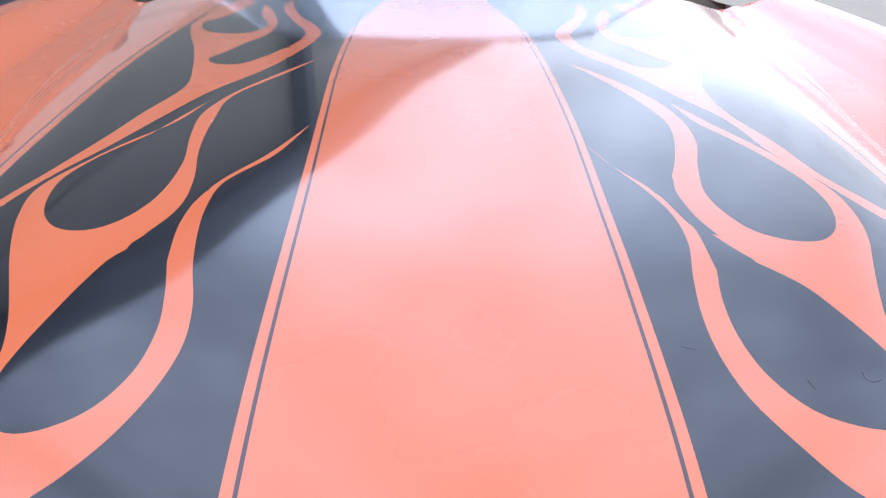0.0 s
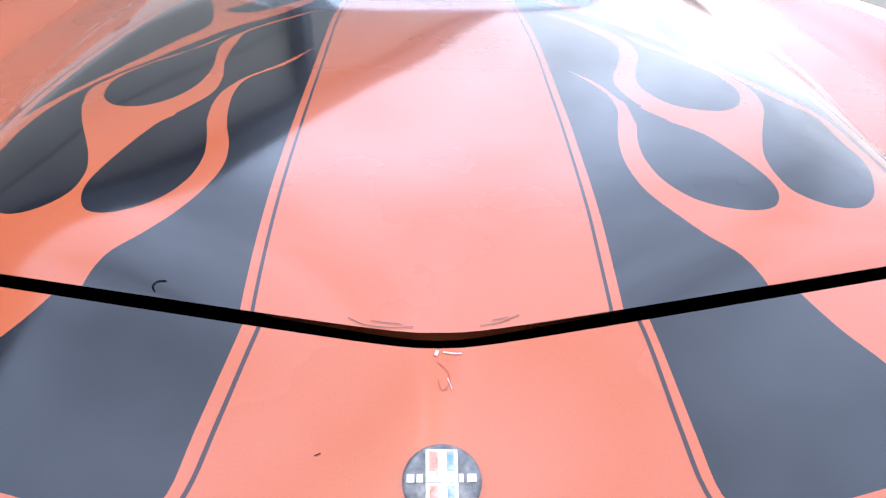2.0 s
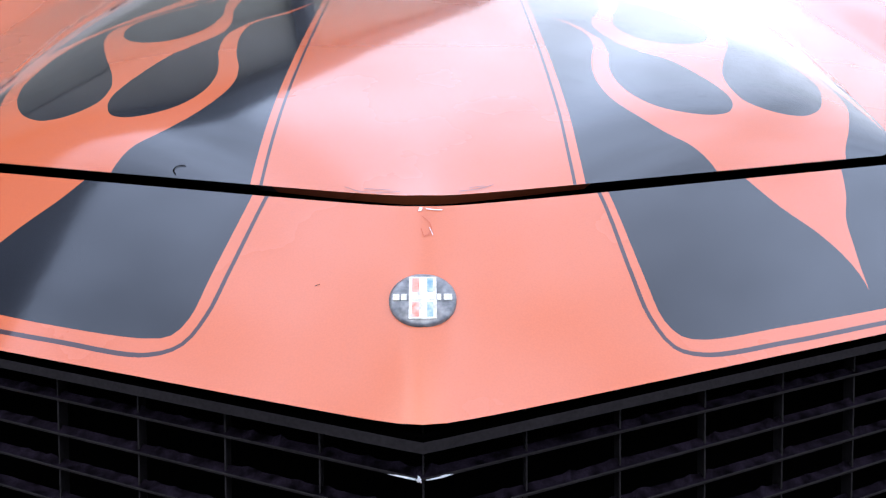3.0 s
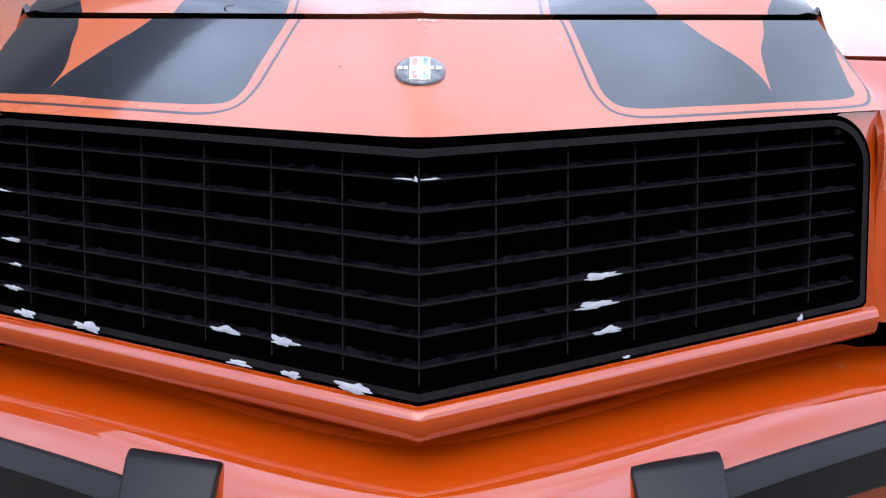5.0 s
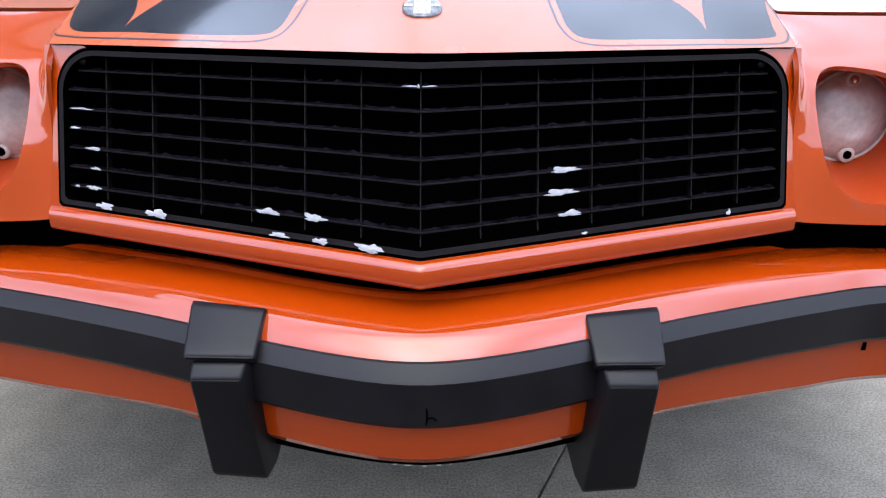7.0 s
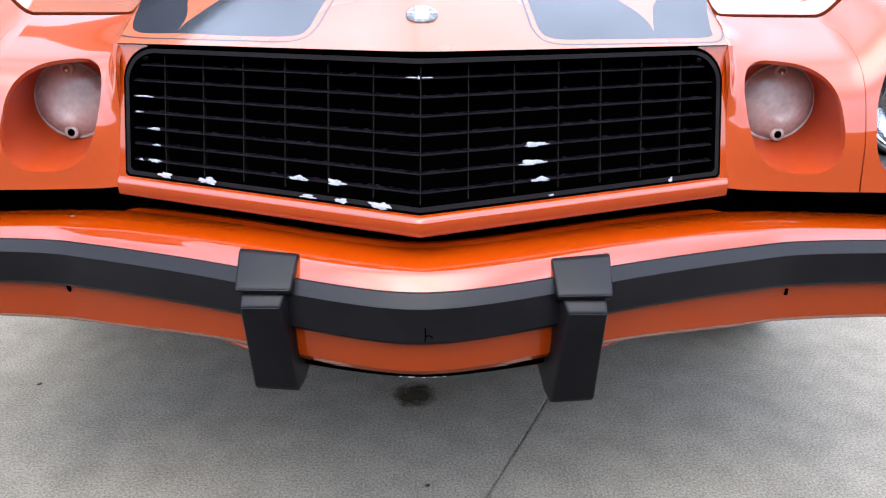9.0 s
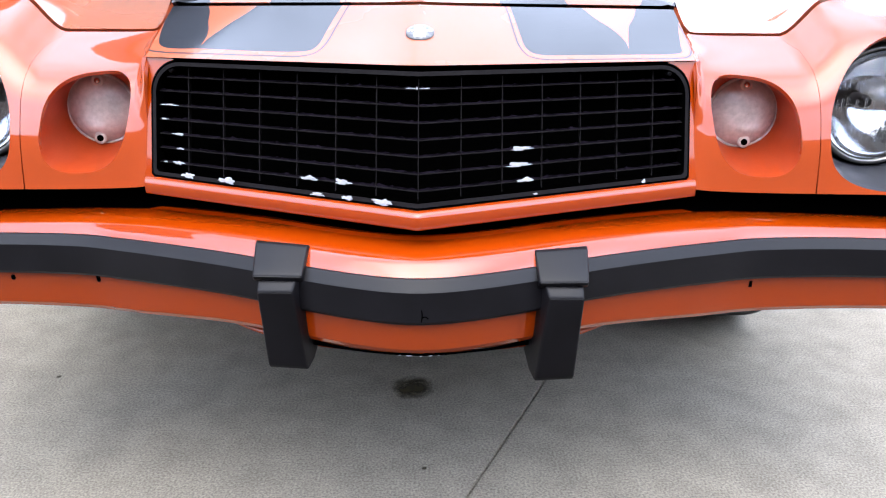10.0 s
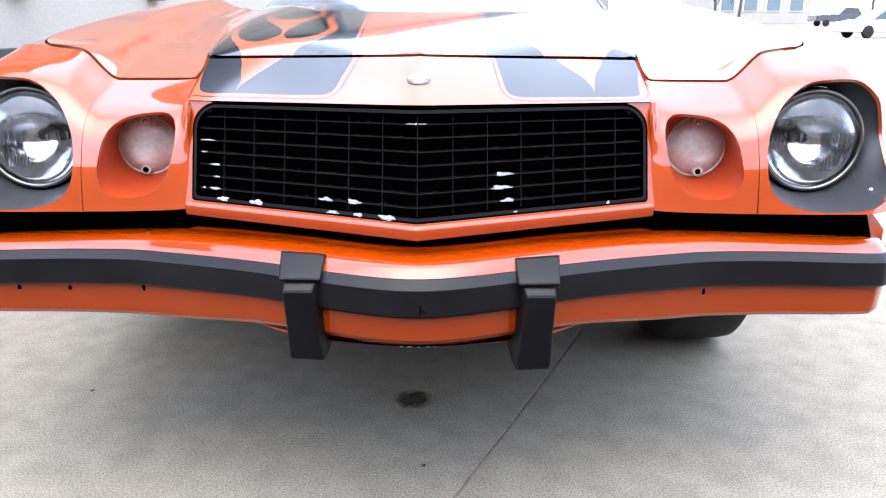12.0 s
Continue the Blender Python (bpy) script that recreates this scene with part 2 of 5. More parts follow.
def grid(rows, close_u=False, close_v=False, smooth=True, flip=False):
    """A mesh through rows of points, all rows the same length."""
    a, b = len(rows), len(rows[0])
    faces = []
    for i in range(a if close_u else a - 1):
        for j in range(b if close_v else b - 1):
            f = (i * b + j, i * b + (j + 1) % b, (i + 1) % a * b + (j + 1) % b, (i + 1) % a * b + j)
            faces.append(f[::-1] if flip else f)
    return sheet([v for r in rows for v in r], faces, smooth)


def solid(me, depth, offset=-1.0, bevel=0.0):
    """Gives a sheet thickness, in the mesh itself."""
    bm = bmesh.new()
    bm.from_mesh(me)
    bmesh.ops.recalc_face_normals(bm, faces=bm.faces)
    bmesh.ops.solidify(bm, geom=bm.faces[:], thickness=depth)
    for f in bm.faces:
        f.smooth = True
    return bm


def box(x0, x1, y0, y1, z0, z1, bevel=0.004, segments=2):
    bm = bmesh.new()
    bmesh.ops.create_cube(bm, size=1, matrix=Matrix.Translation(((x0 + x1) / 2, (y0 + y1) / 2, (z0 + z1) / 2)) @ Matrix.Diagonal((x1 - x0, y1 - y0, z1 - z0, 1)))
    if bevel:
        bmesh.ops.bevel(bm, geom=bm.edges[:], offset=bevel, segments=segments, affect="EDGES", profile=0.5)
    return bm


def lathe(profile, steps=48):
    """Turns (radius, along) about the y axis."""
    return grid([[(r * math.cos(a), s, r * math.sin(a)) for r, s in profile] for a in np.linspace(0, 2 * math.pi, steps, endpoint=False)], close_u=True)


def crisp(me, degrees=28):
    """Smooth faces, with sharp edges where they turn by more than this."""
    me.set_sharp_from_angle(angle=radians(degrees))
    return me


def moved(me, m):
    me.transform(m)
    return me


def curve(*knots):
    """A smooth curve through (x, y) knots that never overshoots."""
    xs, ys = np.array(knots, float).T
    h, d = np.diff(xs), np.diff(ys) / np.diff(xs)
    m = np.r_[d[0], [0 if a * b <= 0 else 3 * (p + q) / ((2 * q + p) / a + (q + 2 * p) / b) for a, b, p, q in zip(d, d[1:], h, h[1:])], d[-1]]

    def at(x):
        x = np.clip(x, xs[0], xs[-1])
        i = np.clip(np.searchsorted(xs, x) - 1, 0, len(h) - 1)
        t = (x - xs[i]) / h[i]
        return ys[i] * (1 + 2 * t) * (1 - t) ** 2 + m[i] * h[i] * t * (1 - t) ** 2 + ys[i + 1] * t * t * (3 - 2 * t) + m[i + 1] * h[i] * t * t * (t - 1)

    return at


def fair(*knots):
    """A curve through (x, y) knots with an even bend, so that reflections run smoothly over it."""
    xs, ys = np.array(knots, float).T
    h, n = np.diff(xs), len(xs)
    a, b = np.eye(n), np.zeros(n)
    for i in range(1, n - 1):
        a[i, i - 1 : i + 2] = h[i - 1], 2 * (h[i - 1] + h[i]), h[i]
        b[i] = 6 * ((ys[i + 1] - ys[i]) / h[i] - (ys[i] - ys[i - 1]) / h[i - 1])
    bend = np.linalg.solve(a, b)

    def at(x):
        x = np.clip(x, xs[0], xs[-1])
        i = np.clip(np.searchsorted(xs, x) - 1, 0, n - 2)
        u, v = (xs[i + 1] - x) / h[i], (x - xs[i]) / h[i]
        return u * ys[i] + v * ys[i + 1] + ((u**3 - u) * bend[i] + (v**3 - v) * bend[i + 1]) * h[i] ** 2 / 6

    return at


def spline(points, closed=False, step=0.008):
    """A smooth line through points (centripetal), as an array with about even steps."""
    p = np.array(points, float)
    p = np.r_[p[-1:], p, p[:2]] if closed else np.r_[2 * p[:1] - p[1:2], p, 2 * p[-1:] - p[-2:-1]]
    out = []
    for a, b, c, d in zip(p, p[1:], p[2:], p[3:]):
        n = max(2, int(np.linalg.norm(c - b) / step) + 1)
        k = [max(np.linalg.norm(v - u), 1e-6) ** 0.5 for u, v in ((a, b), (b, c), (c, d))]
        m1 = k[1] * ((b - a) / k[0] - (c - a) / (k[0] + k[1]) + (c - b) / k[1])
        m2 = k[1] * ((c - b) / k[1] - (d - b) / (k[1] + k[2]) + (d - c) / k[2])
        for t in np.linspace(0, 1, n, endpoint=False):
            out.append(b * (1 + 2 * t) * (1 - t) ** 2 + m1 * t * (1 - t) ** 2 + c * t * t * (3 - 2 * t) + m2 * t * t * (t - 1))
    if not closed:
        out.append(p[-2])
    return np.array(out)


def inside(points, loop):
    """Which points lie in a closed loop."""
    x, y = points[:, 0][:, None], points[:, 1][:, None]
    a, b = loop, np.roll(loop, -1, 0)
    cross = ((a[:, 1] > y) != (b[:, 1] > y)) & (x < (b[:, 0] - a[:, 0]) * (y - a[:, 1]) / (b[:, 1] - a[:, 1] + 1e-12) + a[:, 0])
    return cross.sum(1) % 2 == 1


def band(line, width):
    """A closed loop round a line, of that width."""
    d = np.gradient(line, axis=0)
    d = np.c_[-d[:, 1], d[:, 0]] / np.linalg.norm(d, axis=1)[:, None] * width / 2
    return np.r_[line + d, (line - d)[::-1]]


def inlaid(outline, holes, inlays, place, step, mats, depth=0.0, under=0.0):
    """A curved panel over a flat outline: cut out at holes, with inlays of (loop, material number) painted into it, laid into space by place(x, y)."""
    from mathutils.geometry import delaunay_2d_cdt

    loops = [outline, *holes, *[lp for lp, _ in inlays]]
    lo, hi = outline.min(0), outline.max(0)
    gx, gy = np.meshgrid(np.arange(lo[0] + step / 2, hi[0], step), np.arange(lo[1] + step / 2, hi[1], step))
    pts = np.c_[gx.ravel(), gy.ravel()]
    pts = pts[inside(pts, outline)]
    near = np.concatenate(loops)
    keep = np.ones(len(pts), bool)
    for i in range(0, len(pts), 500):
        keep[i : i + 500] = ((pts[i : i + 500, None] - near[None]) ** 2).sum(2).min(1) > (0.3 * step) ** 2
    pts = pts[keep]
    verts, edges = [], []
    for lp in loops:
        k = len(verts)
        verts += [Vector(v) for v in lp]
        edges += [(k + i, k + (i + 1) % len(lp)) for i in range(len(lp))]
    verts += [Vector(v) for v in pts]
    v2, _, faces, *_ = delaunay_2d_cdt(verts, edges, [], 0, 1e-5)
    v2 = np.array([tuple(v) for v in v2])
    faces = np.array([f for f in faces if len(f) == 3])
    mid = v2[faces].mean(1)
    ok = inside(mid, outline)
    for h in holes:
        ok &= ~inside(mid, h)
    faces, mid = faces[ok], mid[ok]
    number = np.zeros(len(mid), int)
    for lp, k in inlays:
        number[inside(mid, lp)] = k
    p = place(v2[:, 0], v2[:, 1])
    e = 1e-4
    nor = np.cross(place(v2[:, 0] + e, v2[:, 1]) - place(v2[:, 0] - e, v2[:, 1]), place(v2[:, 0], v2[:, 1] + e) - place(v2[:, 0], v2[:, 1] - e))
    nor /= np.linalg.norm(nor, axis=1)[:, None] + 1e-12
    a, b, c = v2[faces[:, 0]], v2[faces[:, 1]], v2[faces[:, 2]]
    turn = (b[:, 0] - a[:, 0]) * (c[:, 1] - a[:, 1]) - (b[:, 1] - a[:, 1]) * (c[:, 0] - a[:, 0])
    faces = np.where(turn[:, None] < 0, faces[:, ::-1], faces)
    allp, allf, alln, nums = [p], faces.tolist(), [nor], number.tolist()
    if depth:
        base = len(p)
        for lp in [outline, *holes]:
            top = place(lp[:, 0], lp[:, 1])
            up = np.cross(place(lp[:, 0] + e, lp[:, 1]) - place(lp[:, 0] - e, lp[:, 1]), place(lp[:, 0], lp[:, 1] + e) - place(lp[:, 0], lp[:, 1] - e))
            up /= np.linalg.norm(up, axis=1)[:, None] + 1e-12
            n = len(lp)
            mids = (lp + np.roll(lp, -1, 0)) / 2
            colour = np.zeros(n, int)
            for q, k in inlays:
                colour[inside(mids + 1e-5 * (outline.mean(0) - mids), q)] = k
            side = np.roll(top, -1, 0) - np.roll(top, 1, 0)
            out = np.cross(side, up)
            out /= np.linalg.norm(out, axis=1)[:, None] + 1e-12
            allp += [top, top - up * depth - out * under]
            out = (out * depth - up * under) / math.hypot(depth, under)
            alln += [out, out]
            for i in range(n):
                allf.append([base + i, base + n + i, base + n + (i + 1) % n, base + (i + 1) % n])
                nums.append(int(colour[i]))
            base += 2 * n
    me = bpy.data.meshes.new("panel")
    P, N = np.concatenate(allp), np.concatenate(alln)
    me.from_pydata(P.tolist(), [], allf)
    me.update()
    me.polygons.foreach_set("use_smooth", [True] * len(allf))
    me.polygons.foreach_set("material_index", nums)
    for m in mats:
        me.materials.append(m)
    me.normals_split_custom_set_from_vertices(N.tolist())
    me.update()
    return me


# ---- ground and surroundings ----
def build_ground():
    """Concrete to the horizon, with one sawn joint through it."""
    a, d = np.array((0.066, 0.175)), np.array((0.355, 0.762)) / np.hypot(0.355, 0.762)
    n = np.array((d[1], -d[0]))
    rows = []
    for s in (-900, -30, -8, -3, -1, 0, 1, 2, 4, 8, 30, 900):
        rows.append([(*(a + d * s + n * o), z) for o, z in ((-900, 0), (-40, 0), (-6, 0), (-0.0035, 0), (-0.0012, -0.0055), (0.0008, -0.0055), (0.0035, 0), (6, 0), (40, 0), (900, 0))])
    ob = new("ground", grid(rows, smooth=False, flip=True))
    ob.data.materials.append(CONCRETE)
    tagged(ob, "grey weathered concrete paving with a sawn joint", "ground", kind="structure")
    for name, x, y, r, mat, label in (("oil_stain", -0.025, 0.556, 0.054, STAIN, "dark brown oil stain soaked into the concrete"), ("spot", 0.001, 0.272, 0.006, STAIN, "small dark tar spot on the concrete"), ("spot", -0.806, 0.593, 0.007, STAIN, "small dark tar spot on the concrete")):
        pts = [(x, y, 0.0022)] + [(x + r * k * math.cos(t), y + r * k * math.sin(t), 0.002) for t in np.linspace(0, 2 * math.pi, 40, endpoint=False) for k in [1.25 + 0.1 * math.sin(3 * t + r * 90)]]
        ob = new(name, sheet(pts, [(0, i + 1, (i + 1) % 40 + 1) for i in range(40)]))
        ob.data.materials.append(mat)
        tagged(ob, label, "stain")


build_ground()

# the long pale building beside the parking place; its roof drops towards the near end
WALL_FROM, WALL_TO = (-3.089, 0.373), (9.55, 45.64)
ROOF = curve((0, 2.9), (1, 3.2), (2, 3.4), (2.8, 3.7), (3.4, 3.95), (4, 4.12), (4.6, 4.22), (60, 4.22))


def build_building():
    b = thing("building", "long cream painted building with a dark roof edge", "building")
    (x0, y0), (x1, y1) = WALL_FROM, WALL_TO
    m = Matrix.Translation((x0, y0, 0)) @ Matrix.Rotation(math.atan2(y1 - y0, x1 - x0), 4, "Z")
    ss = np.r_[np.linspace(0, 5, 26), np.linspace(5.5, math.hypot(x1 - x0, y1 - y0), 40)]
    wall = grid([[(s, y, z) for s in ss] for y, z in ((0, 0), (0, 1.45), (0.2, 1.46))], smooth=False)
    part("wall", moved(wall, m), WALL, b, "cream painted lower wall")
    plinth = grid([[(s, y, z) for s in ss] for y, z in ((-0.02, 0), (-0.02, 0.70), (0.01, 0.71))], smooth=False)
    part("plinth", moved(plinth, m), COPING, b, "dark painted base of the wall")
    middle = grid([[(s, y, z) for s in ss] for y, z in ((0.06, 1.455), (0.06, 2.50), (0.2, 2.51))], smooth=False)
    part("window_band", moved(middle, m), SHADED, b, "dark band of shaded windows")
    upper = grid([[(s, 0.03, 2.5) for s in ss], [(s, 0.03, float(ROOF(s))) for s in ss], [(s, 8, float(ROOF(s))) for s in ss], [(s, 8, 0) for s in ss]], smooth=False)
    part("upper_wall", moved(upper, m), CLADDING, b, "grey metal cladding on the upper wall")
    edge = grid([[(s, y, float(ROOF(s)) + z) for s in ss] for y, z in ((0.0, -0.50), (-0.14, -0.44), (-0.16, 0.04), (0.25, 0.08), (0.25, 0.0))], smooth=False)
    part("roof_edge", moved(edge, m), COPING, b, "dark metal roof edge")
    part("end_wall", moved(grid([[(0.0, y, z) for y in (0.01, 4.0, 8.0)] for z in (0.0, 1.5, 2.9)], smooth=False), m), WALL, b, "cream painted end wall")
    for s in (2.95, 4.15):
        bm = box(s, s + 0.13, -0.09, 0.002, 0.98, 1.16, 0.02)
        bm.transform(m)
        part("wall_lamp", bm, COPING, b, "small dark wall fitting")
    bm = box(6.85, 7.05, -0.16, -0.002, 0, 4.2, 0.02)
    bm.transform(m)
    part("downpipe", bm, COPING, b, "dark downpipe")


build_building()

# an added, unseen block that closes the lot behind the camera and dims front light
def build_opposite():
    b = thing("unseen_sky_block", "long unseen brown block added to shut out low front sky", "building", (0, -11, 0))
    part("wall", box(-38, 38, -9, 0, 0, 5.6, 0.03), SKY_BLOCK, b, "dull brown face of the unseen block")
    part("roof_edge", box(-38.2, 38.2, -9.2, 0.15, 5.6, 5.95, 0.03), COPING, b, "dark metal roof edge")


build_opposite()

# added dark sheet, unseen, before the car's concrete; it deepens the bumper's reflections
unseen_sheet = new("road", grid([[(x, y, 0.004) for x in np.linspace(-14, 14, 30)] for y in np.linspace(-9, 0.10, 16)], flip=True))
unseen_sheet.data.materials.append(DARK_GROUND)
tagged(unseen_sheet, "unseen dark brown sheet added before the concrete to darken reflections", "road", kind="structure")


# ---- the car's body: its shapes ----
MIDDLE = fair((0.18, 0.7922), (0.25, 0.8105), (0.36, 0.8351), (0.50, 0.8582), (0.65, 0.8758), (0.80, 0.8884), (1.0, 0.9022), (1.3, 0.9147), (1.8, 0.9305), (2.0, 0.936))
CREASE_X = curve((0.2, 0.376), (0.35, 0.388), (0.6, 0.425), (0.8, 0.472), (1.0, 0.515), (1.2, 0.552), (1.9, 0.66))
CREASE_Z = fair((0.2, 0.7774), (0.35, 0.8043), (0.56, 0.8388), (0.8, 0.8529), (1.2, 0.866), (1.9, 0.896))
VALLEY = curve((0.30, 0.752), (0.345, 0.760), (0.5, 0.781), (0.8, 0.810), (1.2, 0.851), (1.9, 0.904))
RISE_X = curve((0.30, 0.549), (0.36, 0.552), (0.5, 0.572), (0.8, 0.608), (1.2, 0.645), (1.9, 0.692))
RISE_WIDE = curve((0.30, 0.076), (0.7, 0.078), (1.2, 0.115), (1.9, 0.105))
CREST_X = curve((0.3, 0.66), (0.40, 0.69), (0.46, 0.735), (0.63, 0.785), (1.0, 0.80), (1.9, 0.81))
CREST_Z = curve((0.33, 0.804), (0.40, 0.8135), (0.5, 0.822), (0.63, 0.835), (0.85, 0.857), (1.15, 0.885), (1.5, 0.911), (1.9, 0.935))
SHUT = curve((0.33, 0.560), (0.345, 0.585), (0.362, 0.615), (0.398, 0.680), (0.42, 0.708), (0.46, 0.737), (0.52, 0.762), (0.62, 0.785), (1.0, 0.80), (1.9, 0.81))


def ease(t):
    t = np.clip(t, 0, 1)
    return t * t * (3 - 2 * t)


def hood_z(x, y):
    """Height of the hood: a crowned middle, a crease that runs outwards, a valley, the rise to the fender, a ramp before the windscreen."""
    x, y = np.abs(x), np.asarray(y, float)
    cx, cz, zm, zv = CREASE_X(y), CREASE_Z(y), MIDDLE(y), VALLEY(y)
    fall = 0.0065 * ease((y - 0.36) / 0.22)
    inner = zm - (zm - cz) * np.clip(x / cx, 0, 1) ** 5.15 - fall * np.clip(x / cx / 0.28 - 2.571, 0, 1) ** 2
    cz = cz - fall
    a = cx + 0.030
    b = np.maximum(RISE_X(y), a)
    f = np.maximum(CREST_X(y), b + 0.09)
    outer = cz + (zv - cz) * np.sin(np.clip((x - cx) / 0.030, 0, 1) * math.pi / 2)
    u = np.clip((x - b) / (f - b), 0, 1)
    outer = outer + (CREST_Z(y) - zv) * (0.82 * ease((x - b) / RISE_WIDE(y)) + 0.18 * (1 - (1 - u) ** 2))
    bead = np.clip(1 - ((x - cx) / 0.005 + 1) ** 2, 0, 1) ** 2
    inner = inner + 0.0028 * bead * ease((y - 0.42) / 0.12)
    edge = 0.208 + 0.37 * x
    ze = MIDDLE(edge)
    drop = ze - (ze - CREASE_Z(edge)) * np.clip(x / CREASE_X(edge), 0, 1) ** 5.15 - (0.807 - 0.025 * x)
    inner = inner - drop * np.exp(-np.maximum(0, y - edge) / 0.045)
    return np.where(x <= cx, inner, outer)


def nose_lip(x):
    return 0.060 + 0.37 * np.sqrt(x * x + 0.0002)


def nose_z(x, y):
    t = np.clip((y - nose_lip(x)) / 0.148, -0.2, 1.2)
    x = np.abs(x)
    lo, hi = 0.740 - 0.02 * x, 0.808 - 0.03 * x
    return lo + (hi - lo) * (1.04 * t - 0.04 * t * t)


def on_hood(x, y):
    return np.stack([x, y, hood_z(x, y)], -1)


def on_nose(x, y):
    return np.stack([x, y, nose_z(x, y)], -1)


# the front face outside the grille: four heights of it (bottom, middle, shoulder, shut line), across the car
FACE_Y = [
    curve((0.384, 0.153), (0.415, 0.158), (0.55, 0.165), (0.68, 0.168), (0.75, 0.172), (0.805, 0.196), (0.828, 0.236), (0.845, 0.36)),
    curve((0.384, 0.178), (0.415, 0.176), (0.55, 0.180), (0.68, 0.198), (0.75, 0.207), (0.805, 0.231), (0.828, 0.272), (0.845, 0.38)),
    curve((0.384, 0.204), (0.400, 0.222), (0.55, 0.222), (0.62, 0.245), (0.68, 0.262), (0.75, 0.278), (0.805, 0.308), (0.828, 0.355), (0.845, 0.45)),
    curve((0.384, 0.349), (0.412, 0.337), (0.55, 0.334), (0.585, 0.345), (0.615, 0.362), (0.68, 0.398), (0.75, 0.425), (0.805, 0.465), (0.828, 0.535), (0.845, 0.62)),
]
FACE_Z = [
    curve((0.384, 0.560), (0.415, 0.556), (0.55, 0.551), (0.75, 0.549), (0.805, 0.551), (0.845, 0.56)),
    curve((0.384, 0.645), (0.415, 0.640), (0.55, 0.630), (0.68, 0.650), (0.75, 0.655), (0.805, 0.655), (0.845, 0.645)),
    curve((0.384, 0.730), (0.400, 0.715), (0.55, 0.700), (0.62, 0.740), (0.68, 0.762), (0.75, 0.765), (0.805, 0.748), (0.828, 0.718), (0.845, 0.70)),
curve((0.384, 0.786), *((x, float(hood_z(x, FACE_Y[3](x))) - 0.0035) for x in (0.412, 0.46, 0.50, 0.55, 0.56, 0.57, 0.58, 0.59, 0.60, 0.61, 0.62, 0.635, 0.65, 0.68, 0.71)), (0.75, 0.815), (0.805, 0.796), (0.828, 0.772), (0.845, 0.75)),
]
FACE = 0.09


def on_face(x, v):
    """The front face at a distance x from the middle; v / FACE runs from 0 at its bottom to 3 at the shut line."""
    w, ax = np.clip(v / FACE, -0.05, 3.05), np.abs(x)
    out = [np.asarray(x, float) + 0 * w]
    for table in (FACE_Y, FACE_Z):
        k = [c(ax) for c in table]
        k = [2 * k[0] - k[1], *k, 2 * k[3] - k[2]]
        total = 0
        for i in range(3):
            t = w - i
            p0, p1, p2, p3 = k[i : i + 4]
            seg = 0.5 * (2 * p1 + (p2 - p0) * t + (2 * p0 - 5 * p1 + 4 * p2 - p3) * t**2 + (3 * p1 - p0 - 3 * p2 + p3) * t**3)
            total = total + np.where((w >= i if i else True) & (w < i + 1 if i < 2 else True), seg, 0)
        out.append(total)
    return np.stack(out, -1)


def oval(cx, cy, rx, ry, power=2.5, steps=56):
    a = np.linspace(0, 2 * math.pi, steps, endpoint=False)
    c, s = np.cos(a), np.sin(a)
    return np.c_[cx + rx * np.sign(c) * np.abs(c) ** (2 / power), cy + ry * np.sign(s) * np.abs(s) ** (2 / power)]


# ---- the painted flames, as outlines on one half ----
BAND_INNER = {1: [(0.1085, 0.20), (0.1098, 0.25), (0.1111, 0.29), (0.1134, 0.34), (0.1150, 0.39), (0.1170, 0.455), (0.1190, 0.51), (0.1212, 0.58), (0.1250, 0.667), (0.1300, 0.78), (0.1345, 0.97), (0.137, 1.2), (0.139, 1.84)], -1: [(0.115, 0.20), (0.1161, 0.25), (0.1175, 0.31), (0.1187, 0.37), (0.1200, 0.47), (0.1213, 0.555), (0.1240, 0.67), (0.1288, 0.81), (0.1343, 0.967), (0.137, 1.2), (0.139, 1.84)]}
BAND_OUTER = [(0.41, 1.84), (0.408, 1.3), (0.405, 1.05), (0.398, 0.83), (0.392, 0.67), (0.381, 0.485), (0.369, 0.294)]
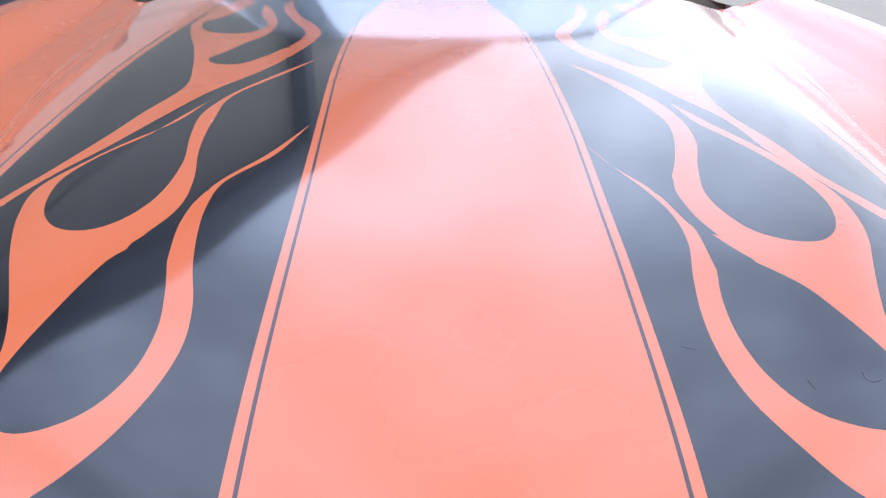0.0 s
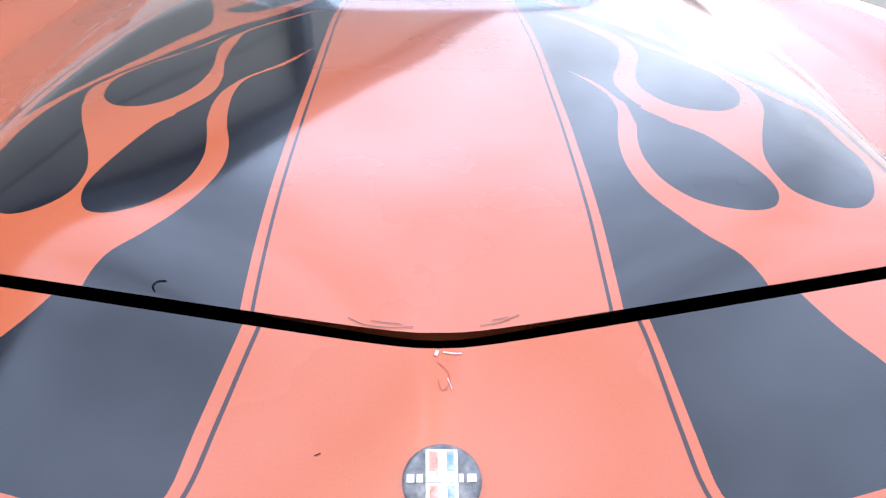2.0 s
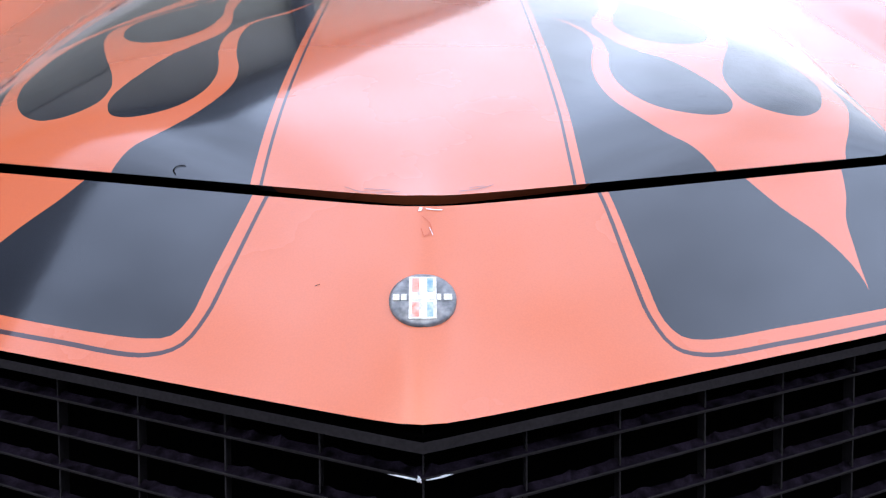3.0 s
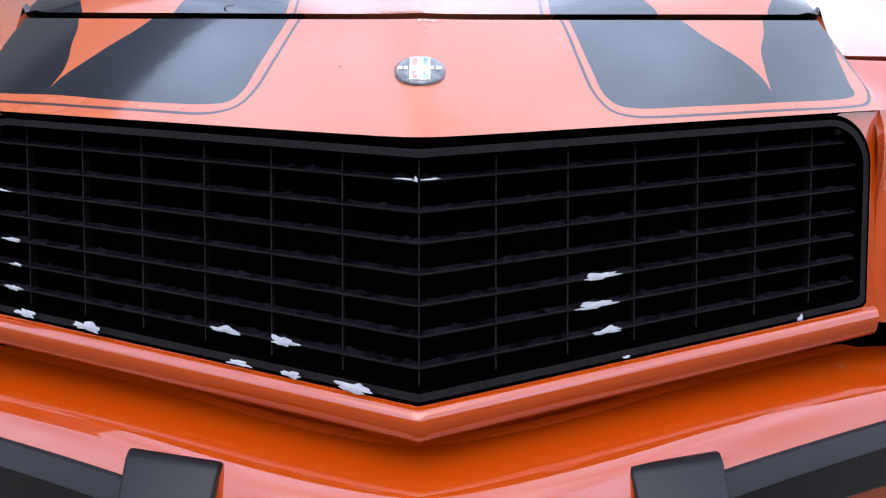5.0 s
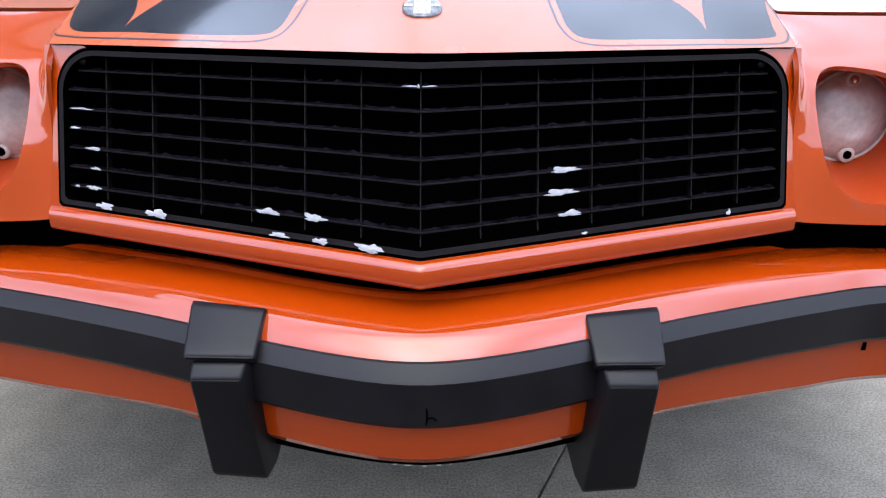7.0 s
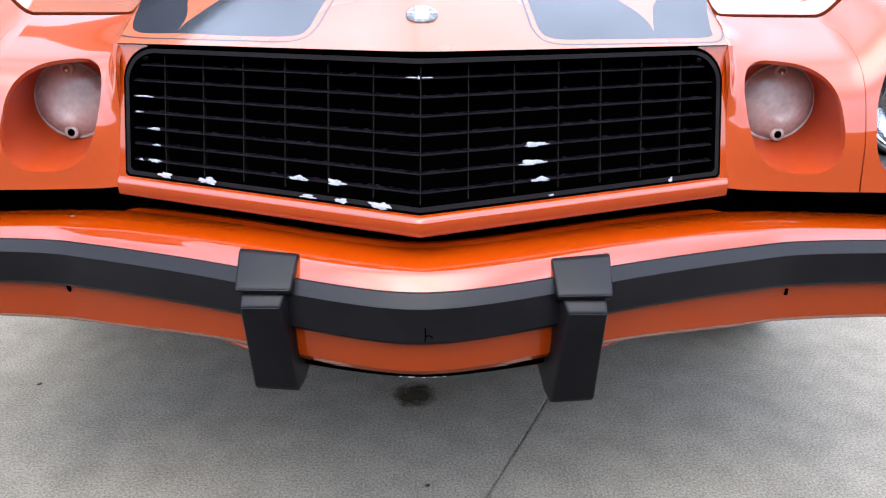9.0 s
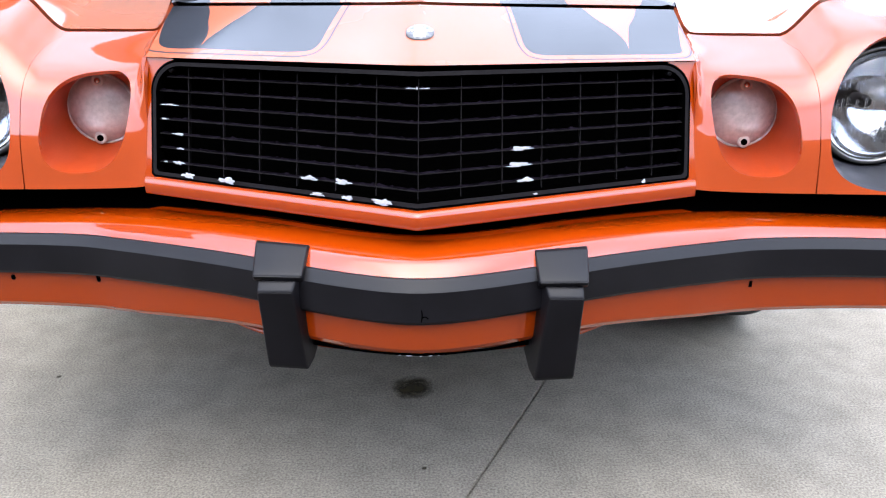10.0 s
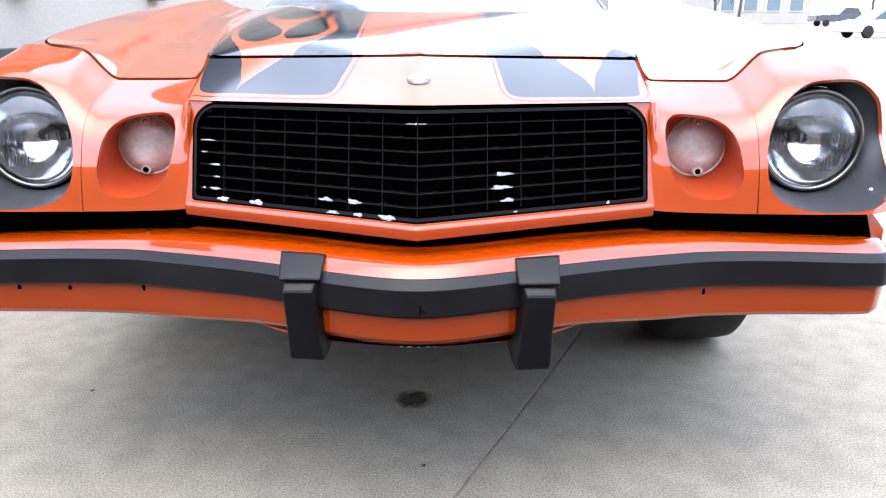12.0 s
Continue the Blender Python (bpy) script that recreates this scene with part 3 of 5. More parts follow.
FLAME = {
    1: {
        "neck_inner": [(0.1760, 0.4982), (0.1774, 0.5218), (0.1783, 0.5377), (0.1781, 0.5572), (0.1746, 0.5818), (0.1692, 0.6025), (0.1628, 0.6214)],
        "neck_outer": [(0.1878, 0.6439), (0.1804, 0.6049), (0.1801, 0.5782), (0.1832, 0.56), (0.1889, 0.5446), (0.1984, 0.524), (0.2072, 0.5057)],
        "tongue_inner": [(0.19, 0.232), (0.214, 0.278), (0.202, 0.307), (0.184, 0.323), (0.17, 0.343), (0.155, 0.373), (0.149, 0.407), (0.15, 0.444), (0.157, 0.486), (0.167, 0.531), (0.168, 0.572), (0.16, 0.612), (0.14, 0.673)],
        "tongue_back": [(0.124, 0.741), (0.14, 0.672), (0.165, 0.615), (0.18, 0.552)],
        "tongue_next": [(0.193, 0.543), (0.185, 0.574), (0.184, 0.63), (0.202, 0.687), (0.216, 0.738), (0.223, 0.791), (0.214, 0.855), (0.184, 0.968)],
        "tongue_middle": [(0.159, 1.038), (0.196, 0.969), (0.232, 0.867), (0.241, 0.804), (0.236, 0.735), (0.217, 0.669), (0.206, 0.614), (0.21, 0.58), (0.223, 0.551), (0.246, 0.539), (0.268, 0.541), (0.285, 0.556), (0.297, 0.579), (0.304, 0.608), (0.303, 0.648), (0.292, 0.693), (0.274, 0.743), (0.254, 0.794)],
        "tongue_outer": [(0.246, 0.861), (0.27, 0.787), (0.29, 0.736), (0.309, 0.681), (0.321, 0.63), (0.318, 0.585), (0.308, 0.548), (0.294, 0.515), (0.279, 0.478), (0.267, 0.442), (0.264, 0.412), (0.269, 0.387), (0.288, 0.375), (0.312, 0.376), (0.333, 0.393), (0.348, 0.42), (0.361, 0.459), (0.36, 0.505), (0.362, 0.559)],
        "rear_inner": [(0.341, 0.591), (0.319, 0.65), (0.3, 0.715), (0.29, 0.805), (0.262, 0.886), (0.233, 0.987), (0.201, 1.069), (0.18, 1.151), (0.178, 1.236), (0.201, 1.318), (0.234, 1.401), (0.263, 1.526)],
        "rear_outer": [(0.343, 1.58), (0.375, 1.62), (0.401, 1.545), (0.402, 1.41), (0.398, 1.333), (0.38, 1.254), (0.34, 1.116), (0.331, 1.025), (0.304, 0.921), (0.301, 0.822), (0.316, 0.745), (0.327, 0.665), (0.348, 0.618), (0.373, 0.567), (0.375, 0.504), (0.372, 0.425), (0.35, 0.371), (0.332, 0.337), (0.317, 0.287), (0.304, 0.258)],
        "rear_bay": [(0.275, 1.6), (0.28, 1.529), (0.258, 1.415), (0.229, 1.321), (0.204, 1.247), (0.199, 1.202), (0.204, 1.141), (0.216, 1.104), (0.231, 1.06), (0.257, 1.017), (0.289, 1.023), (0.306, 1.051), (0.292, 1.092), (0.275, 1.15), (0.256, 1.21), (0.256, 1.299), (0.284, 1.437)],
        "rear_next": [(0.32, 1.55), (0.3, 1.411), (0.27, 1.302), (0.276, 1.247), (0.3, 1.227), (0.342, 1.243), (0.375, 1.303), (0.382, 1.354), (0.365, 1.395), (0.346, 1.486)],
        "oval_near": [(0.185, 0.531), (0.176, 0.496), (0.168, 0.459), (0.166, 0.422), (0.172, 0.39), (0.187, 0.367), (0.207, 0.358), (0.228, 0.357), (0.245, 0.364), (0.254, 0.379), (0.256, 0.396), (0.251, 0.42), (0.241, 0.45), (0.229, 0.48), (0.207, 0.507)],
    },
    -1: {
        "neck_inner": [(0.1935, 0.4931), (0.1953, 0.5071), (0.1979, 0.5257), (0.2004, 0.5473), (0.201, 0.5646), (0.1998, 0.5887), (0.1985, 0.6005), (0.1925, 0.6214)],
        "neck_outer": [(0.2118, 0.6563), (0.209, 0.6328), (0.2078, 0.611), (0.2082, 0.5879), (0.2115, 0.5693), (0.2183, 0.5504), (0.2226, 0.5382), (0.2278, 0.5244)],
        "tongue_inner": [(0.176, 0.225), (0.224, 0.277), (0.217, 0.311), (0.197, 0.329), (0.181, 0.349), (0.167, 0.381), (0.161, 0.417), (0.165, 0.455), (0.176, 0.498), (0.184, 0.542), (0.188, 0.584), (0.185, 0.628), (0.154, 0.688)],
        "tongue_back": [(0.133, 0.771), (0.161, 0.688), (0.19, 0.628), (0.204, 0.569)],
        "tongue_next": [(0.209, 0.552), (0.207, 0.586), (0.211, 0.637), (0.222, 0.694), (0.228, 0.742), (0.231, 0.795), (0.231, 0.862), (0.184, 0.974)],
        "tongue_middle": [(0.158, 1.044), (0.193, 0.971), (0.235, 0.868), (0.247, 0.804), (0.241, 0.739), (0.23, 0.675), (0.229, 0.622), (0.234, 0.591), (0.246, 0.565), (0.262, 0.552), (0.28, 0.552), (0.295, 0.561), (0.309, 0.58), (0.319, 0.608), (0.323, 0.648), (0.309, 0.694), (0.283, 0.743), (0.267, 0.795)],
        "tongue_outer": [(0.249, 0.858), (0.267, 0.78), (0.293, 0.733), (0.319, 0.68), (0.338, 0.631), (0.331, 0.584), (0.319, 0.548), (0.305, 0.514), (0.288, 0.477), (0.273, 0.442), (0.265, 0.413), (0.267, 0.387), (0.282, 0.372), (0.303, 0.369), (0.325, 0.383), (0.344, 0.411), (0.359, 0.451), (0.365, 0.498), (0.366, 0.551)],
        "rear_inner": [(0.357, 0.6), (0.339, 0.651), (0.312, 0.714), (0.286, 0.798), (0.26, 0.883), (0.217, 0.982), (0.194, 1.068), (0.18, 1.152), (0.178, 1.236), (0.201, 1.318), (0.234, 1.401), (0.263, 1.526)],
        "rear_outer": [(0.343, 1.58), (0.375, 1.62), (0.401, 1.545), (0.402, 1.41), (0.398, 1.333), (0.38, 1.254), (0.336, 1.112), (0.313, 1.021), (0.293, 0.911), (0.31, 0.818), (0.324, 0.741), (0.345, 0.665), (0.366, 0.616), (0.385, 0.563), (0.381, 0.496), (0.362, 0.417), (0.336, 0.359), (0.319, 0.321), (0.293, 0.27), (0.274, 0.241)],
        "rear_bay": [(0.275, 1.6), (0.28, 1.529), (0.258, 1.415), (0.229, 1.321), (0.204, 1.247), (0.199, 1.202), (0.204, 1.141), (0.215, 1.104), (0.229, 1.059), (0.254, 1.014), (0.284, 1.018), (0.3, 1.046), (0.288, 1.089), (0.274, 1.149), (0.256, 1.21), (0.256, 1.299), (0.284, 1.437)],
        "rear_next": [(0.32, 1.55), (0.3, 1.411), (0.27, 1.302), (0.276, 1.247), (0.3, 1.227), (0.342, 1.243), (0.375, 1.303), (0.382, 1.354), (0.365, 1.395), (0.346, 1.486)],
        "oval_near": [(0.204, 0.542), (0.195, 0.505), (0.186, 0.469), (0.18, 0.431), (0.183, 0.395), (0.196, 0.37), (0.213, 0.359), (0.231, 0.356), (0.246, 0.362), (0.255, 0.378), (0.258, 0.396), (0.255, 0.421), (0.249, 0.451), (0.242, 0.484), (0.2325, 0.5145)],
    },
}
NOSE = {
    1: {
        "band": [(0.117, 0.279), (0.125, 0.242), (0.134, 0.176), (0.139, 0.147), (0.147, 0.138), (0.16, 0.138), (0.216, 0.157), (0.288, 0.183), (0.352, 0.207), (0.367, 0.217), (0.369, 0.234), (0.375, 0.27), (0.385, 0.36)],
        "flame": [(0.216, 0.31), (0.231, 0.289), (0.251, 0.261), (0.27, 0.242), (0.281, 0.225), (0.286, 0.21), (0.287, 0.197), (0.29, 0.217), (0.294, 0.237), (0.299, 0.26), (0.312, 0.29), (0.322, 0.328), (0.321, 0.353)],
        "pin": [(0.111, 0.268), (0.119, 0.237), (0.126, 0.178), (0.131, 0.147), (0.141, 0.13), (0.157, 0.128), (0.213, 0.146), (0.284, 0.172), (0.351, 0.196), (0.374, 0.208), (0.383, 0.228), (0.381, 0.297)],
    },
    -1: {
        "band": [(0.105, 0.282), (0.112, 0.244), (0.127, 0.179), (0.134, 0.149), (0.142, 0.14), (0.156, 0.141), (0.218, 0.162), (0.295, 0.193), (0.361, 0.218), (0.373, 0.232), (0.378, 0.25), (0.382, 0.281), (0.381, 0.373)],
        "flame": [(0.216, 0.319), (0.235, 0.3), (0.255, 0.273), (0.274, 0.253), (0.289, 0.234), (0.301, 0.218), (0.306, 0.205), (0.303, 0.226), (0.305, 0.246), (0.311, 0.269), (0.317, 0.302), (0.331, 0.342), (0.333, 0.365)],
        "pin": [(0.093, 0.27), (0.102, 0.239), (0.116, 0.18), (0.124, 0.149), (0.134, 0.133), (0.152, 0.13), (0.214, 0.151), (0.294, 0.181), (0.364, 0.208), (0.386, 0.221), (0.395, 0.24), (0.392, 0.31)],
    },
}


def corner_spline(*runs):
    """One closed loop out of smooth runs that meet in sharp corners."""
    return np.concatenate([spline(r)[:-1] for r in [list(a) + [b[0]] for a, b in zip(runs, runs[1:] + runs[:1])]])


def hood_graphics():
    """The painted bands and flames, masked by hand: each half has its own drawing."""
    rim = band(spline([(x + 0.014, y) for x, y in BAND_OUTER[1:]]), 0.004)
    folds = []
    for line, start, a, b in ((CREASE_X, 0.5, 0.0, 0.030), (CREASE_X, 0.54, -0.010, -0.0079), (CREASE_X, 0.54, -0.005, -0.0021), (RISE_X, 0.42, 0.0, 0.5), (RISE_X, 0.42, 0.75, 1.0)):
        fold_y = np.linspace(start, 1.835, 120)
        k = RISE_WIDE(fold_y) if line is RISE_X else 1.0
        folds.append((np.r_[np.c_[line(fold_y) + a * k, fold_y], np.c_[line(fold_y) + b * k, fold_y][::-1]], 0))
    out = []
    for s in (1, -1):
        d = FLAME[s]
        flame = corner_spline(d["tongue_inner"], d["tongue_back"], d["tongue_next"], d["tongue_middle"], d["tongue_outer"] + d["rear_inner"], d["rear_bay"], d["rear_next"], d["rear_outer"])
        neck = corner_spline(d["neck_inner"], d["neck_outer"])
        pin = band(spline([(x - 0.0076, y) for x, y in BAND_INNER[s]]), 0.0024)
        jobs = [*folds, (corner_spline(BAND_INNER[s], BAND_OUTER), 1), (flame, 0), (spline(d["oval_near"], True), 1), (neck, 1), (pin, 2), (rim, 2)]
        out += [(loop * (s, 1), k) for loop, k in jobs]
    return out


def nose_graphics():
    out = []
    for s in (1, -1):
        d = NOSE[s]
        jobs = [(corner_spline(d["band"]), 1), (corner_spline(d["flame"][:7], d["flame"][6:]), 0), (band(spline(d["pin"]), 0.0029), 2)]
        out += [(loop * (s, 1), k) for loop, k in jobs]
    return out


# ---- the car ----
car = thing("car", "orange coupe with black flame panels, black grille and rubber bumper guards", "car")
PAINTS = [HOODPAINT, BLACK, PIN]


def mirrored(half):
    """A symmetric loop from its right half, which starts and ends on the middle line."""
    half = np.asarray(half)
    left = (half * (-1, 1))[::-1]
    return np.concatenate([half, left[1:-1] if abs(half[0][0]) < 1e-9 else left])


def resample(points, step=0.01):
    pts = np.asarray(points, float)
    out = []
    for a, b in zip(pts, pts[1:]):
        n = max(1, int(np.linalg.norm(b - a) / step))
        out += [a + (b - a) * t for t in np.linspace(0, 1, n, endpoint=False)]
    out.append(pts[-1])
    return np.array(out)


def build_hood():
    xs = np.linspace(0, 0.366, 30)
    front = [(x, 0.2155 + 0.37 * (math.sqrt(x * x + 0.0004) - 0.02)) for x in xs]
    front += spline([(0.378, 0.352), (0.388, 0.351), (0.398, 0.347), (0.412, 0.341), (0.44, 0.339), (0.50, 0.338), (0.545, 0.338), (0.563, 0.342), (0.582, 0.351), (0.612, 0.368), (0.650, 0.389), (0.676, 0.405)]).tolist()
    side = [(SHUT(y) - 0.004, y) for y in np.r_[np.linspace(0.42, 0.64, 24), np.linspace(0.66, 1.84, 50)]]
    outline = mirrored(np.array(front + side + [(x, 1.84) for x in np.linspace(0.79, 0, 50)]))
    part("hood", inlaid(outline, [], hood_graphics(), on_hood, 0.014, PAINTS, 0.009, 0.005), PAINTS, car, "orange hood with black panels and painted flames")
    # two added black sheets stop light leaking through the seams and keep them dark
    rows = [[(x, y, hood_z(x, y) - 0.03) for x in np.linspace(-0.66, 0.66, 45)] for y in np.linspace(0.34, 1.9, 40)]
    part("hood_light_block", grid(rows, flip=True), VOID, car)
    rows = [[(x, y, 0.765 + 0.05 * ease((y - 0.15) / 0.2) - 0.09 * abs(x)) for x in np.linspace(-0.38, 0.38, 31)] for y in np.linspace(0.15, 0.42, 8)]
    part("nose_light_block", grid([[(x, y + 0.33 * abs(x), z - 0.02) for x, y, z in r] for r in rows], flip=True), VOID, car)


def build_nose():
    xs = np.linspace(0, 0.384, 34)
    lip = [(x, float(nose_lip(x))) for x in xs]
    seam = [(x, 0.2045 + 0.372 * (math.sqrt(x * x + 0.0003) - 0.017)) for x in xs[::-1]]
    outline = mirrored(np.array(lip + seam))
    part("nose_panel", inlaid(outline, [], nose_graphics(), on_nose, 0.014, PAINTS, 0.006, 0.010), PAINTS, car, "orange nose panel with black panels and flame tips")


def ring_rows(loop3, centre, radius, back, n=5):
    """Rows from a loop in space back to a circle, to make a bucket."""
    loop3 = np.asarray(loop3)
    c = np.array((centre[0], back, centre[1]))
    a = np.linspace(0, 2 * math.pi, len(loop3), endpoint=False)
    end = c + np.c_[radius * np.cos(a), 0 * a, abs(radius) * np.sin(a)]
    rows = [loop3]
    for t in np.linspace(0, 1, n)[1:]:
        rows.append(loop3 + (end - loop3) * np.c_[t**1.6, t, t**1.6])
    return rows


POD_HOLE = oval(0.474, 1.17 * FACE, 0.0635, 0.90 * FACE, 2.7)
POD_HOLE[:, 0] -= 0.012 * (POD_HOLE[:, 1] / FACE - 1.17)
LIGHT_HOLE = oval(0.707, 1.02 * FACE, 0.126, 0.99 * FACE, 2.9, 72)


def build_face(side):
    flip = np.array((side, 1))
    order = 1 if side > 0 else -1
    pod = resample([(0.384, 0), (0.5652, 0), (0.5660, 2.2 * FACE), (0.5640, 2.6 * FACE), (0.5525, 2.9 * FACE), (0.5505, 3 * FACE), (0.384, 3 * FACE), (0.384, 0)])[:-1]
    part("lamp_pod", inlaid((pod * flip)[::order], [POD_HOLE * flip], [], on_face, 0.012, [PALE_ORANGE], 0.006), PALE_ORANGE, car, "orange front pod round the parking lamp")
    fen = resample([(0.5672, 0), (0.845, 0), (0.845, 3 * FACE), (0.5506, 3 * FACE), (0.5526, 2.9 * FACE), (0.5642, 2.6 * FACE), (0.5664, 2.2 * FACE), (0.5672, 0)])[:-1]
    part("headlight_surround", inlaid((fen * flip)[::order], [LIGHT_HOLE * flip], [], on_face, 0.012, [PALE_ORANGE], 0.006), PALE_ORANGE, car, "orange fender front round the headlight")
    lamp = part("parking_lamp", grid([[tuple(p) for p in r] for r in ring_rows(on_face(*(POD_HOLE * flip).T), (side * 0.490, 0.646), side * 0.052, 0.287)], close_v=True, flip=side > 0), RECESS, car, "round hazy clear parking lamp in an orange recess")
    at = Matrix.Translation((side * 0.490, 0.285, 0.646))
    part("lens", moved(lathe([(0.0005, -0.022), (0.015, -0.021), (0.03, -0.017), (0.042, -0.011), (0.050, -0.004), (0.0535, 0.002), (0.0545, 0.006), (0.0545, 0.014)]), at), HAZY, lamp, "hazy pinkish clear lens")
    part("reflector", moved(lathe([(0.0005, 0.026), (0.02, 0.024), (0.04, 0.018), (0.050, 0.010)]), at), MIRROR, lamp)
    part("bulb", moved(lathe([(0.0005, -0.004), (0.006, -0.002), (0.009, 0.006), (0.008, 0.02), (0.006, 0.03)], 20), at), PINKBULB, lamp, "amber bulb")
    part("rim", moved(lathe([(0.0505, -0.0035), (0.0525, -0.0052), (0.0550, -0.003), (0.0555, 0.003), (0.0555, 0.014)], 48), at), HAZY, lamp, "pale moulded rim of the lens")
    for z, mat, what in ((0.0435, CHROME, "small chrome screw"), (-0.0435, VOID, "dark rusted screw")):
        spot = Matrix.Translation((side * (0.490 - 0.004 * np.sign(z)), 0.2735, 0.646 + z))
        part("screw_boss", moved(lathe([(0.0052, -0.0030), (0.0078, -0.0034), (0.0094, -0.002), (0.0098, 0.006)], 24), spot), HAZY, lamp)
        part("screw", moved(lathe([(0.0005, -0.0075), (0.0030, -0.0068), (0.0048, -0.004), (0.0052, 0.006)], 20), spot), mat, lamp, what)
    head = part("headlight", grid([[tuple(p) for p in r] for r in ring_rows(on_face(*(LIGHT_HOLE * flip).T), (side * 0.7035, 0.655), side * 0.095, 0.315, 7)], close_v=True, flip=side > 0), SATIN, car, "round sealed headlight in a satin black bezel")
    at = Matrix.Translation((side * 0.7035, 0.300, 0.655)) @ Matrix.Scale(0.955, 4)
    part("trim_ring", moved(lathe([(0.088, -0.001), (0.089, -0.006), (0.092, -0.008), (0.0955, -0.006), (0.0975, 0.0), (0.0985, 0.012), (0.099, 0.022)], 72), at), STEEL, head, "dull steel trim ring")
    rim = [(0.0005, -0.024), (0.02, -0.0235), (0.04, -0.020), (0.06, -0.0145), (0.076, -0.007), (0.0885, 0.001)]
    part("lens", moved(lathe(rim + [(r, s + 0.004) for r, s in rim[::-1]], 72), at), CLEAR, head, "clear fluted glass lens")
    ribs = bmesh.new()
    rnd = random.Random(9)
    for i in range(-12, 13):
        x = i * 0.0066
        for z0, z1 in ((-0.062, -0.018), (-0.014, 0.016), (0.024, 0.060)):
            h = math.sqrt(max(0, 0.082**2 - x * x))
            lo, hi = max(z0, -h), min(z1, h)
            if hi - lo > 0.008 and rnd.random() < 0.62:
                r = math.hypot(x, (lo + hi) / 2)
                bmesh.ops.create_cube(ribs, size=1, matrix=Matrix.Translation((x, -0.017 + r * r * 3.0, (lo + hi) / 2)) @ Matrix.Diagonal((0.0030, 0.0022, (hi - lo) * rnd.uniform(0.55, 1.0), 1)))
    ribs.transform(at)
    part("fluting", ribs, CLEAR, head, "upright glass ribs inside the lens")
    part("reflector", moved(lathe([(0.0005, 0.075), (0.02, 0.072), (0.045, 0.058), (0.065, 0.038), (0.080, 0.016), (0.088, 0.002)], 72), at), MIRROR, head, "silvered reflector bowl")
    part("bulb", moved(lathe([(0.0005, 0.03), (0.008, 0.032), (0.011, 0.042), (0.011, 0.07)], 24), at), SATIN, head)
    part("screw", moved(lathe([(0.0005, -0.004), (0.004, -0.003), (0.005, 0.003)], 14), Matrix.Translation((side * 0.795, 0.245, 0.575))), CHROME, head, "rusty adjusting screw")


PINKBULB = material("amber_bulb_glass", (0.75, 0.33, 0.2), 0.2)


def on_grille(x, w, back=0.0):
    """A place on the grille's plane: w runs from 0 at the bottom to 1 at the top."""
    ax = np.sqrt(np.asarray(x, float) ** 2 + 1e-6)
    y0, y1 = 0.400 * ax, 0.062 + 0.37 * ax
    return np.stack([x + 0 * w, y0 + (y1 - y0) * w + back, 0.572 + 0.004 * ax + (0.737 - 0.020 * ax - 0.572) * w], -1)


def grille_hole(inset, r):
    """The rounded opening in (x, height) on the grille's plane; heights in units of 0.165 m."""
    k = 0.165
    top, side, low = 1.0 - inset / k, 0.378 - inset, inset / k
    half = [(0, low), (side - 0.004, low), (side, low + 0.02)]
    half += [(side - r + r * math.cos(t), top - r / k + r / k * math.sin(t)) for t in np.linspace(0, math.pi / 2, 12)]
    half += [(0, top)]
    return mirrored(resample(half, 0.012))


